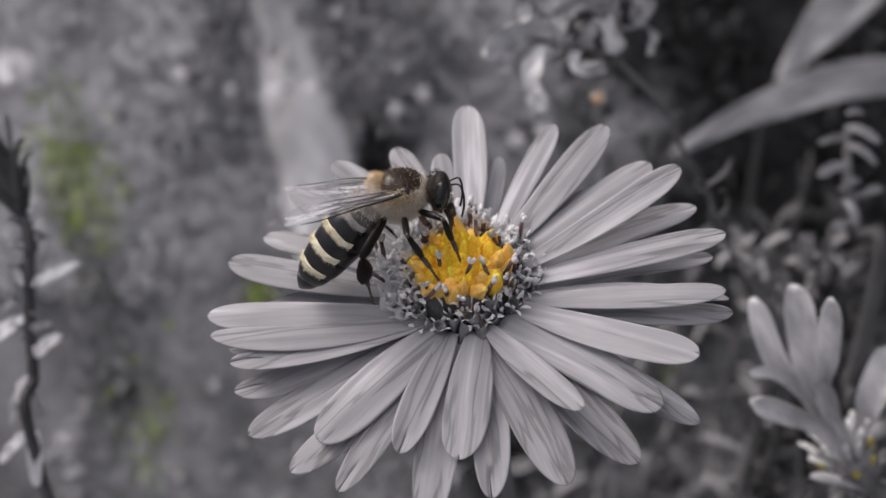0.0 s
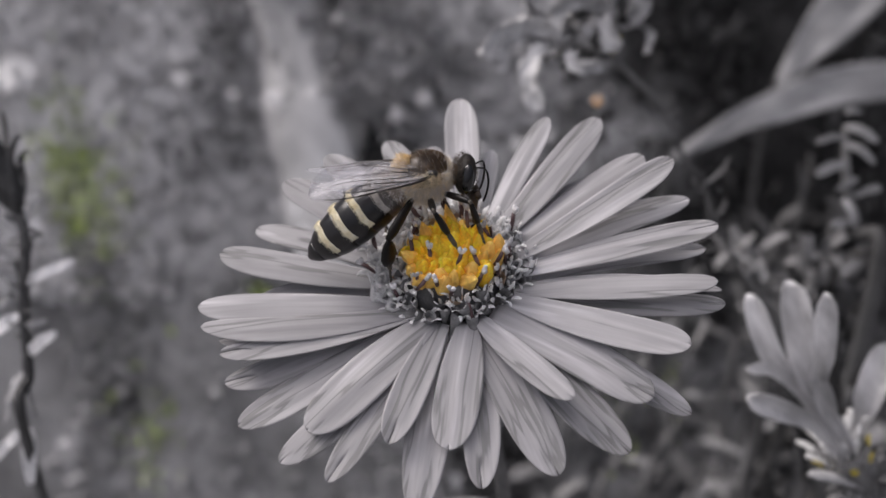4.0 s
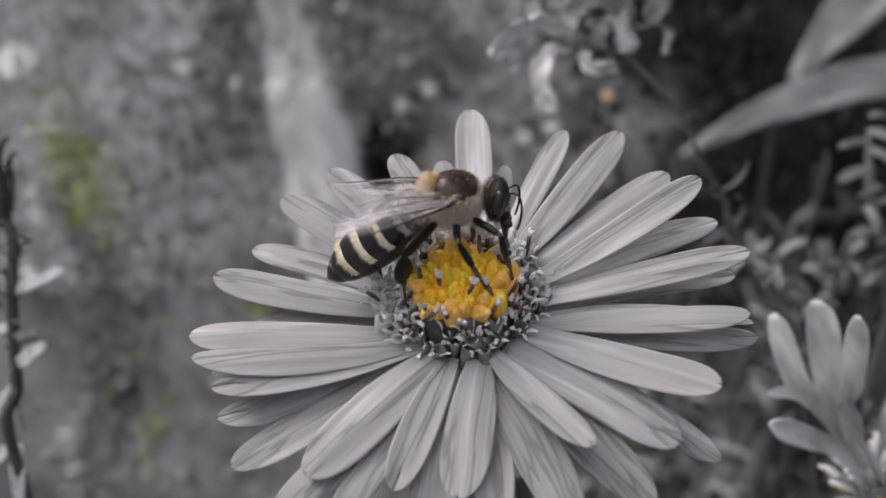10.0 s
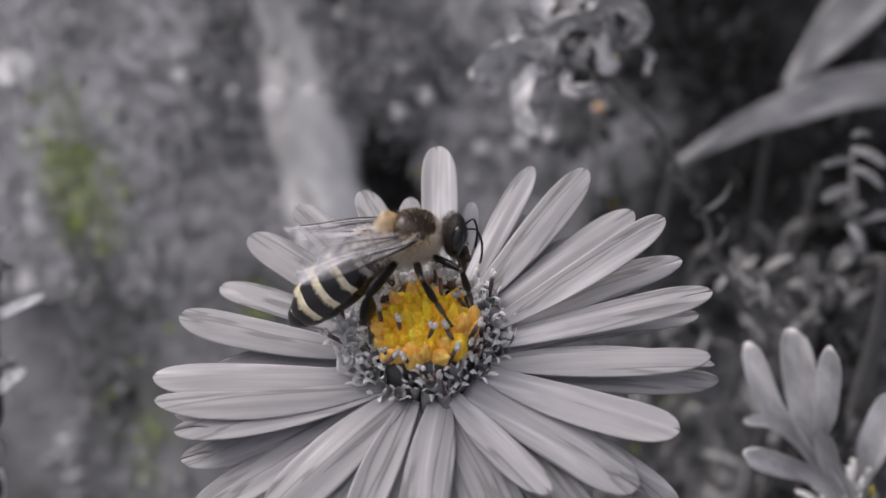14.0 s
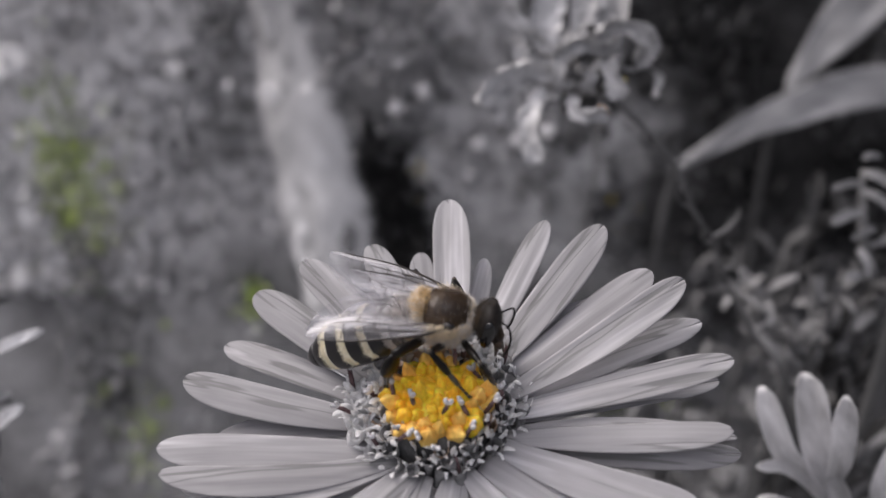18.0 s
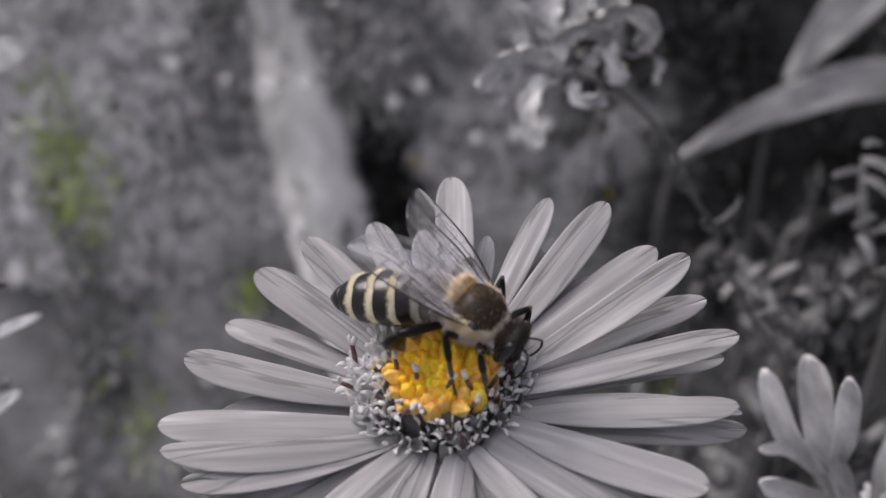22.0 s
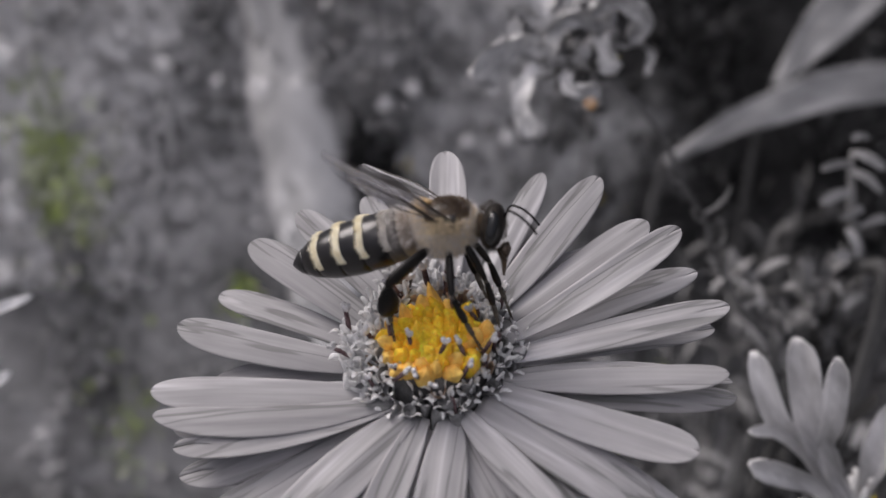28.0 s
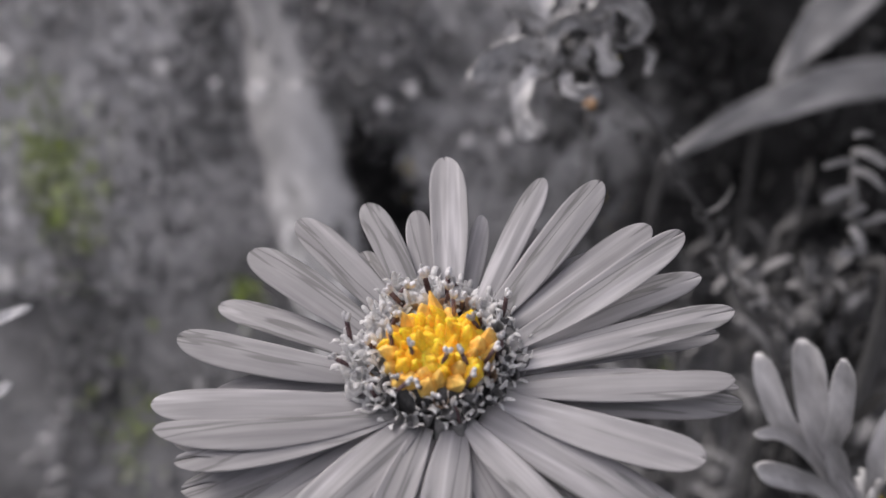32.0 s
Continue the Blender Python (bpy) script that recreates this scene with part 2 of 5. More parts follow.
# darker copy of the bank's leaves, the shade of the right side in its colour
LEAF_RIGHT_SHADE = mottled("leaf_right_shade", G(0.03), G(0.12), 60, bump=0.4, by="island", spread=0.5)
YELLOW_RIM = mottled("yellow_rim", (0.45, 0.36, 0.03), (0.75, 0.60, 0.06), 500)
LEAF_SHOOT = mottled("leaf_shoot", G(0.16), G(0.36), 60, bump=0.4, by="island", spread=0.35)
BARK = mottled("bark_pale", G(0.32), G(0.68), 22, (1, 1, 0.5), rough=0.8, bump=0.8, depth=0.002)
DRY = mottled("petal_dry", G(0.36), G(0.68), 260, rough=0.6, bump=0.3, by="object", spread=0.2)
WHITE_FLOWER = mottled("white_flower", G(0.52), G(0.72), 300, by="island", spread=0.15)
ORANGE = mottled("orange_centre", (0.60, 0.26, 0.02), (0.85, 0.42, 0.04), 400)
CHITIN = mottled("chitin_black", (0.006, 0.006, 0.007), (0.020, 0.018, 0.018), 900, rough=0.28, bump=0.15, depth=0.00004, spec=0.5)
CHITIN_HEAD = mottled("chitin_head", (0.006, 0.005, 0.005), (0.022, 0.018, 0.015), 900, rough=0.55, bump=0.3, depth=0.00005, spec=0.2)
CHITIN_GREY = mottled("chitin_grey", (0.06, 0.055, 0.05), (0.17, 0.155, 0.14), 700, rough=0.4, bump=0.15, depth=0.00004)
CHITIN_BROWN = mottled("chitin_brown", (0.030, 0.020, 0.014), (0.10, 0.065, 0.035), 700, rough=0.4, bump=0.2, depth=0.00004)
LEGM = mottled("leg_black", (0.003, 0.003, 0.003), (0.012, 0.010, 0.009), 1200, rough=0.4, bump=0.2, depth=0.00003, spec=0.2)
TARSUS = mottled("tarsus_grey", (0.03, 0.025, 0.02), (0.16, 0.14, 0.11), 1200, rough=0.5)
CHITIN_BACK = mottled("chitin_back", (0.010, 0.006, 0.004), (0.045, 0.027, 0.014), 600, rough=0.38, bump=0.2, depth=0.00004)
CHITIN_FRONT = mottled("chitin_front", (0.14, 0.11, 0.085), (0.36, 0.31, 0.26), 500, rough=0.45, bump=0.15, depth=0.00004)
BAND_GREY = mottled("band_grey", (0.34, 0.32, 0.29), (0.58, 0.55, 0.50), 1800, rough=0.8, bump=0.4, depth=0.00005)
FUZZ_ORANGE = mottled("fuzz_orange", (0.50, 0.34, 0.15), (0.78, 0.58, 0.30), 500, rough=0.85, bump=0.0, by="island", spread=0.35)
FUZZ_BACK = mottled("fuzz_back", (0.035, 0.022, 0.012), (0.13, 0.085, 0.045), 500, rough=0.9, bump=0.0, by="island", spread=0.4, spec=0.1)
FUZZ_HEAD = mottled("fuzz_head", (0.02, 0.016, 0.012), (0.10, 0.08, 0.06), 500, rough=0.85, bump=0.0, by="island", spread=0.35)
BAND = mottled("band_pale", (0.74, 0.66, 0.44), (0.90, 0.86, 0.70), 1800, rough=0.8, bump=0.4, depth=0.00005)
FUZZ = mottled("fuzz_tan", (0.68, 0.55, 0.35), (0.94, 0.82, 0.60), 500, rough=0.85, bump=0.0, by="island", spread=0.4)
FUZZ_PALE = mottled("fuzz_pale", (0.62, 0.58, 0.54), (0.88, 0.85, 0.82), 500, rough=0.85, bump=0.0, by="island", spread=0.25)
EYE = mottled("eye_black", (0.004, 0.004, 0.004), (0.010, 0.010, 0.010), 4000, rough=0.12, bump=0.2, depth=0.00002, spec=0.6)
VEIN = mottled("wing_vein", (0.010, 0.008, 0.007), (0.045, 0.036, 0.028), 900, rough=0.4)


def soil_material():
    """Soil palest at the upper left, near-black at the right as painted shade, with a ragged border."""
    m, n, l, b = material("soil", 0.9, spec=0.2)
    a, f = noise_fac(n, l, 32, detail=6), noise_fac(n, l, 300)
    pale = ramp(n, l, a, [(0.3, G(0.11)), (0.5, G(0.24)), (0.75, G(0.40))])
    # near-black stands in for the deep shade on the right of the bank
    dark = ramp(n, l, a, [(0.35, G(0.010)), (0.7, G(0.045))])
    co, sx = n.new("ShaderNodeTexCoord"), n.new("ShaderNodeSeparateXYZ")
    l.new(co.outputs["Object"], sx.inputs[0])
    far = n.new("ShaderNodeVectorMath")
    far.operation = "LENGTH"
    l.new(co.outputs["Object"], far.inputs[0])
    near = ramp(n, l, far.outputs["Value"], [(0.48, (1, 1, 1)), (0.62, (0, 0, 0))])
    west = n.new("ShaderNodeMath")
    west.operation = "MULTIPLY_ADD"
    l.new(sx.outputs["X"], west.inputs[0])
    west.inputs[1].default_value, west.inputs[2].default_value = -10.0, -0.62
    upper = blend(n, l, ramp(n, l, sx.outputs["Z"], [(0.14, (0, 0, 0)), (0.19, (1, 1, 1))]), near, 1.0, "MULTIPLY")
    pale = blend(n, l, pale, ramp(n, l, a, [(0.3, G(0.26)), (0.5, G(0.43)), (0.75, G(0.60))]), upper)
    palest = ramp(n, l, a, [(0.3, G(0.44)), (0.5, G(0.62)), (0.75, G(0.80))])
    pale = blend(n, l, pale, palest, blend(n, l, upper, ramp(n, l, west.outputs[0], [(0.35, (0, 0, 0)), (0.55, (1, 1, 1))]), 1.0, "MULTIPLY"))
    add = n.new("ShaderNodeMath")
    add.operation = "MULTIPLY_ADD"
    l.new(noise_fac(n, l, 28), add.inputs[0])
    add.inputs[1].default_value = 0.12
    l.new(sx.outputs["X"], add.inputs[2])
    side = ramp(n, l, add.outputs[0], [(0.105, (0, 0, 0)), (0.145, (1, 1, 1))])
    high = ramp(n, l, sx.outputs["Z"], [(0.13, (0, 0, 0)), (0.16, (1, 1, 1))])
    shade_side = blend(n, l, blend(n, l, side, high, 1.0, "MULTIPLY"), near, 1.0, "MULTIPLY")
    c = blend(n, l, pale, dark, shade_side)
    c = blend(n, l, c, ramp(n, l, f, [(0.3, (0.7, 0.7, 0.7)), (0.7, (1.2, 1.2, 1.2))]), 0.8, "MULTIPLY")
    l.new(c, b.inputs["Base Color"])
    relief(n, l, b, f, 0.8, 0.003)
    return m


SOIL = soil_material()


def wing_material():
    m, n, l, b = material("wing_membrane", 0.18, spec=0.6)
    b.inputs["Base Color"].default_value = (0.70, 0.69, 0.70, 1)
    f = noise_fac(n, l, 900, (0.18, 1, 1), 3.0)
    relief(n, l, b, f, 0.5, 0.00006)
    t, mix = n.new("ShaderNodeBsdfTransparent"), n.new("ShaderNodeMixShader")
    t.inputs["Color"].default_value = (0.95, 0.95, 0.96, 1)
    # whiter, denser streaks imitate reflections on the membrane
    fac = ramp(n, l, f, [(0.38, (0.03,) * 3), (0.50, (0.11,) * 3), (0.64, (0.44,) * 3)])
    l.new(fac, mix.inputs[0])
    l.new(t.outputs[0], mix.inputs[1])
    l.new(b.outputs[0], mix.inputs[2])
    l.new(mix.outputs[0], n["Material Output"].inputs["Surface"])
    return m


WING = wing_material()
# ---- mesh helpers ----
def mesh(name, verts, faces, mat, smooth=True):
    d = bpy.data.meshes.new(name)
    d.from_pydata([tuple(v) for v in verts], [], faces)
    d.materials.append(mat)
    if smooth:
        d.polygons.foreach_set("use_smooth", [True] * len(d.polygons))
    d.update()
    return d


def part(name, data, parent, m=None, label=""):
    ob = new(name, data)
    ob.parent = parent
    if m is not None:
        ob.matrix_basis = m
    if label:
        tagged(ob, label)
    return ob


def thing(name, m, label, category, group="", kind=""):
    ob = new(name)
    ob.empty_display_size = 0.005
    ob.matrix_basis = m
    return tagged(ob, label, category, group, kind)


def grid(rows):
    """Faces between rows of equal length, open at the ends."""
    verts = [v for r in rows for v in r]
    k = len(rows[0])
    faces = [(i * k + j, i * k + j + 1, (i + 1) * k + j + 1, (i + 1) * k + j) for i in range(len(rows) - 1) for j in range(k - 1)]
    return verts, faces


def lathe(profile, seg=16, squash=1.0, axis="z"):
    """Rings (position along the axis, radius) turned round it, closed at both ends."""
    verts, faces = [], []
    for s, r in profile:
        for j in range(seg):
            a = 2 * math.pi * j / seg
            u, v = r * math.cos(a), r * math.sin(a) * squash
            verts.append((u, v, s) if axis == "z" else (s, u, v))
    for i in range(len(profile) - 1):
        for j in range(seg):
            k = (j + 1) % seg
            q = (i * seg + j, i * seg + k, (i + 1) * seg + k, (i + 1) * seg + j)
            faces.append(q)
    faces.append(tuple(range(seg - 1, -1, -1)))
    faces.append(tuple((len(profile) - 1) * seg + j for j in range(seg)))
    return verts, faces


def tube(points, radii, seg=8):
    """A round rod along points."""
    verts, faces = [], []
    pts = [Vector(p) for p in points]
    side = None
    for i, p in enumerate(pts):
        d = (pts[min(i + 1, len(pts) - 1)] - pts[max(i - 1, 0)]).normalized()
        ref = side if side is not None else (Vector((0, 0, 1)) if abs(d.z) < 0.9 else Vector((1, 0, 0)))
        a = (ref - d * ref.dot(d)).normalized()
        side = a
        b = d.cross(a)
        r = radii[i] if hasattr(radii, "__len__") else radii
        for j in range(seg):
            g = 2 * math.pi * j / seg
            verts.append(p + (a * math.cos(g) + b * math.sin(g)) * r)
    for i in range(len(pts) - 1):
        for j in range(seg):
            k = (j + 1) % seg
            faces.append((i * seg + j, i * seg + k, (i + 1) * seg + k, (i + 1) * seg + j))
    faces.append(tuple(range(seg - 1, -1, -1)))
    faces.append(tuple((len(pts) - 1) * seg + j for j in range(seg)))
    return verts, faces


def ball(centre, radii, seg=16, rings=10):
    prof = [(-math.cos(math.pi * i / rings), max(0.02, math.sin(math.pi * i / rings))) for i in range(rings + 1)]
    v, f = lathe(prof, seg)
    c, r = Vector(centre), Vector(radii)
    return [(c.x + x * r.x, c.y + y * r.y, c.z + z * r.z) for x, y, z in v], f


def join(pieces):
    verts, faces = [], []
    for v, f in pieces:
        k = len(verts)
        verts += [tuple(p) for p in v]
        faces += [tuple(i + k for i in q) for q in f]
    return verts, faces


def moved(piece, m):
    return [m @ Vector(p) for p in piece[0]], piece[1]


def blade(length, width, thick, nu=10, nv=4, base=0.3, wide=0.6, arch=0.0, tip=0.0, sway=0.0, cup=0.0, ridge=0.0, notch=0.0, twist=0.0, curl=0.0, blunt=0.5, bow=0.0, rise=2.0):
    """A petal or leaf along +x from the origin, a closed shell. wide: where it is broadest; tip: its height at the end."""
    top, bot = [], []
    for i in range(nu + 1):
        u = 1 - (1 - i / nu) ** 1.35
        if u < wide:
            w = base + (1 - base) * math.sin(0.5 * math.pi * u / wide)
        else:
            w = max(0.0, 1 - ((u - wide) / (1 - wide)) ** (2.0 / max(0.2, blunt) * 0.62)) ** 0.5
        w = max(w, 0.05)
        ct, st = math.cos(twist * u), math.sin(twist * u)
        if abs(curl) > 1e-4:
            xx, zz = length * math.sin(curl * u) / curl, length * (1 - math.cos(curl * u)) / curl
        else:
            xx, zz = length * u, 0.0
        ra, rb = [], []
        for j in range(nv + 1):
            v = 2 * j / nv - 1
            x = xx - notch * length * (1 - abs(v)) ** 2 * max(0.0, u - 0.8) / 0.2 * 0.25
            y0 = v * w * width / 2
            z0 = cup * width * v * v * w + ridge * width * (math.cos(2 * math.pi * v) * 0.5) * w
            y, z = y0 * ct - z0 * st, y0 * st + z0 * ct
            y += sway * length * u * u + 4 * bow * u * (1 - u)
            z += zz + arch * length * math.sin(math.pi * u) + tip * u ** rise
            h = thick * 0.5 * (1 - 0.75 * abs(v) ** 3)
            ra.append((x, y, z + h))
            rb.append((x, y, z - h))
        top.append(ra)
        bot.append(rb)
    v1, f1 = grid(top)
    v2, f2 = grid(bot)
    k, c = len(v1), nv + 1
    faces = list(f1) + [tuple(reversed([i + k for i in q])) for q in f2]
    for i in range(nu):
        a, b = i * c, (i + 1) * c
        faces += [(a, b, b + k, a + k), (b + nv, a + nv, a + nv + k, b + nv + k)]
    for j in range(nv):
        faces += [(j + 1, j, j + k, j + 1 + k), (nu * c + j, nu * c + j + 1, nu * c + j + 1 + k, nu * c + j + k)]
    return v1 + v2, faces


def spline(pts, n):
    """A smooth line through pts, of n points."""
    out, k = [], len(pts) - 1
    for i in range(n):
        u = i / (n - 1) * k
        a = min(int(u), k - 1)
        t = u - a
        p0, p1, p2, p3 = (Vector(pts[max(0, min(k, a + o))]) for o in (-1, 0, 1, 2))
        out.append(0.5 * (2 * p1 + (p2 - p0) * t + (2 * p0 - 5 * p1 + 4 * p2 - p3) * t * t + (3 * p1 - p0 - 3 * p2 + p3) * t ** 3))
    return out


def ribbon(pts, width, thick=0.18, face=(0, -0.85, 0.5), base=0.35, wide=0.7, cup=0.12, ridge=0.03, wave=0.0, n=18, nv=6, slim=1.0):
    """A petal or leaf along a smooth line through pts, its upper side towards face, a closed shell."""
    line = spline(pts, n + 1)
    top, bot = [], []
    for i, p in enumerate(line):
        u = i / n
        d = (line[min(i + 1, n)] - line[max(i - 1, 0)]).normalized()
        side = d.cross(Vector(face)).normalized()
        up = side.cross(d)
        if u < wide:
            w = base + (1 - base) * math.sin(0.5 * math.pi * u / wide) ** slim
        else:
            w = max(0.1, 1 - ((u - wide) / (1 - wide)) ** 2.6) ** 0.5
        ra, rb = [], []
        for j in range(nv + 1):
            v = 2 * j / nv - 1
            q = p + side * (v * w * width / 2) + up * (width * w * (cup * v * v + ridge * math.cos(2 * math.pi * v)) + wave * math.sin(u * 17 + 3 * v))
            h = thick * 0.5 * (1 - 0.7 * abs(v) ** 3)
            ra.append(q + up * h)
            rb.append(q - up * h)
        top.append(ra)
        bot.append(rb)
    v1, f1 = grid(top)
    v2, f2 = grid(bot)
    k, c = len(v1), nv + 1
    faces = list(f1) + [tuple(reversed([i + k for i in q])) for q in f2]
    for i in range(n):
        a, b = i * c, (i + 1) * c
        faces += [(a, b, b + k, a + k), (b + nv, a + nv, a + nv + k, b + nv + k)]
    for j in range(nv):
        faces += [(j + 1, j, j + k, j + 1 + k), (n * c + j, n * c + j + 1, n * c + j + 1 + k, n * c + j + k)]
    return v1 + v2, faces


def aim(direction, up=(0, 0, 1)):
    """A turn that lays +x along direction, with +z near up."""
    x = Vector(direction).normalized()
    z = Vector(up)
    z = z - x * z.dot(x)
    if z.length < 1e-5:
        z = Vector((0, 1, 0)) - x * x.y
    z.normalize()
    y = z.cross(x)
    return Matrix(((x.x, y.x, z.x, 0), (x.y, y.y, z.y, 0), (x.z, y.z, z.z, 0), (0, 0, 0, 1)))


rnd = random.Random(11)
# ---- ground: an overgrown bank that rises behind the flower ----
def bank(y):
    """Height of the ground."""
    if y < 0.14:
        return 0.0
    if y < 0.38:
        u = (y - 0.14) / 0.24
        return 0.34 * (u + 0.06 * math.sin(2 * math.pi * u) * -1)
    return 0.34 + 0.004 * math.log1p((y - 0.38) * 20)


def build_ground():
    ys = [-60, -8, -1, -0.3] + [-0.1 + 0.012 * i for i in range(48)] + [0.6, 1, 4, 15, 60]
    xs = [-60, -8, -1.5, -0.6] + [-0.4 + 0.016 * i for i in range(51)] + [0.6, 1.5, 8, 60]
    rows = []
    for y in ys:
        rows.append([(x, y, bank(y) + (0.006 * noise.noise((x * 30, y * 30, 0)) + 0.012 * noise.noise((x * 9, y * 9, 3)) if abs(x) < 1 and -0.1 < y < 0.5 else 0)) for x in xs])
    v, f = grid(rows)
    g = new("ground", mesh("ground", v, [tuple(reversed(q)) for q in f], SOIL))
    tagged(g, "crumbly soil of an overgrown bank, pale left, shade painted near-black right", "ground", kind="structure")


build_ground()

# ---- the aster in bloom ----
BLOOM = pose(-0.00016, 0.00219, 0.31986, 20.7, -4.0, 0)
# each petal: azimuth, radius and height of its tip, azimuth of its root from there, sideways bow, width, height of its root; degrees and millimetres
PETALS_RIGHT = [
    (87, 14.7, 1.7, -5, -0.27, 2.32, 0.35), (62, 15.3, 0.4, -6, -0.12, 1.66, 0.30), (49, 16.3, 1.2, -5, -0.33, 2.26, 0.35),
    (33, 13.7, 0.3, 2, 1.18, 0.77, -0.20), (34, 16.1, 0.6, -6, -0.24, 2.28, 0.10), (27, 16.8, 1.6, -13, -0.58, 1.93, 0.50),
    (20, 17.1, -0.6, -4, 0.01, 2.15, -0.10), (9, 17.4, 0.4, -10, -0.25, 1.92, 0.35), (8, 16.8, -1.6, -9, -0.03, 1.67, -0.40),
    (-6, 16.3, 0.5, -16, -0.52, 1.69, 0.30), (-6, 16.7, -0.5, -9, 0.40, 0.91, -0.20), (-9, 16.9, -0.7, -12, -0.60, 1.56, -0.40),
]
PETALS_BACK = [
    (58, 12.0, -0.6, -9, -0.27, 1.23, -0.50), (75, 11.4, 0.0, -3, -0.27, 1.21, -0.50), (96, 11.8, 0.0, -1, 0.15, 1.63, -0.30),
    (110, 13.4, 0.0, -3, -0.06, 1.93, 0.20), (118, 10.3, -0.6, -1, 0.02, 1.57, -0.50), (128, 14.7, 0.0, -4, -0.05, 2.20, -0.10),
    (143, 14.9, 0.3, 9, -0.02, 2.24, 0.30), (156, 15.3, -1.4, 8, 0.01, 1.77, -0.30), (168, 16.2, -0.2, 17, 0.49, 2.05, 0.30),
    (-179, 13.7, -1.2, 5, -0.30, 1.60, -0.60), (-176, 16.6, 0.2, 28, 0.44, 2.16, 0.10), (-170, 16.3, 0.5, 35, 1.00, 1.75, 0.50),
]
PETALS_FRONT = [
    (-168, 15.5, -0.6, 28, 0.85, 1.69, -0.30), (-162, 15.4, 0.3, 30, 0.80, 1.49, 0.40), (-160, 15.9, -2.2, 24, 0.80, 2.10, -0.50),
    (-147, 16.1, -1.5, 19, 0.52, 2.17, -0.20), (-132, 13.4, -0.2, 15, 0.16, 2.88, 0.40), (-133, 15.6, -1.2, 12, 0.60, 2.10, -0.50),
    (-121, 15.0, -0.8, 7, 0.27, 1.77, -0.40), (-111, 11.8, -0.2, 6, 0.06, 2.01, 0.20), (-101, 14.8, -1.9, 2, -0.05, 2.46, -0.50),
    (-94, 11.6, -0.2, 15, 0.13, 2.60, 0.30),
]
PETALS_SIDE = [
    (-86, 13.7, -0.9, 7, 0.28, 2.07, -0.40), (-68, 14.1, -1.0, -2, -0.16, 2.63, 0.00), (-57, 11.6, 1.6, -12, -0.27, 1.70, 0.50),
    (-52, 15.2, -1.0, -1, -0.29, 2.49, -0.40), (-39, 14.3, -0.2, -12, -0.10, 2.62, 0.30), (-35, 16.4, -1.8, -9, -0.10, 2.02, -0.50),
    (-25, 15.0, 0.9, -7, -0.55, 2.25, 0.30),
]


def dome(r):
    """Height of the disc's florets over the petals' plane, by the distance from its axis; all in millimetres."""
    return 2.55 - 0.06 * r * r if r < 3.0 else max(0.3, 2.0 - (r - 3.0) * 1.25)


def floret_meshes():
    """Open florets of the disc: a pale tube, five curling lobes, a dark style with a forked pale tip."""
    made = []
    for k in range(20):
        r = random.Random(k % 5)
        tubes = lathe([(-2.6, 0.14), (-1.4, 0.20), (-0.8, 0.32), (-0.3, 0.42), (0.0, 0.45), (0.02, 0.40), (-0.3, 0.34), (-0.7, 0.22)], 10)
        lobes = []
        for i in range(5):
            b = blade(r.uniform(0.45, 0.80), r.uniform(0.20, 0.30), 0.05, 9, 2, 0.9, 0.40, curl=r.uniform(-2.6, 0.8), twist=r.uniform(-0.7, 0.7), blunt=0.35)
            lobes.append(moved(b, pose(0, 0, 0, 0, 0, i * 72 + r.uniform(-20, 20)) @ pose(0.41, 0, -0.05, 0, -88 + r.uniform(-14, 24), 0)))
        style = tube([(0, 0, -0.4), (0.04, 0, 0.35), (0.06, 0.04, 1.0)], [0.09, 0.12, 0.10], 7)
        arms = []
        for s in (-1, 1):
            arms.append(tube([(0.05, 0.03, 0.96), (0.05 + 0.07 * s, 0.05 * s, 1.15), (0.05 + 0.13 * s, 0.08 * s, 1.32), (0.05 + 0.10 * s, 0.05 * s, 1.42)], [0.10, 0.14, 0.11, 0.04], 6))
        sc = Matrix.Scale(MM, 4)
        made.append(tuple(mesh(nm, *moved(pc, sc), mt) for nm, pc, mt in (("floret", tubes, (FLORET, LOBE, FLORET_TAN, FLORET_SHADED)[k // 5]), ("corolla_lobe", join(lobes), LOBE), ("style", style, STYLE), ("stigma", join(arms), STIGMA))))
    return made


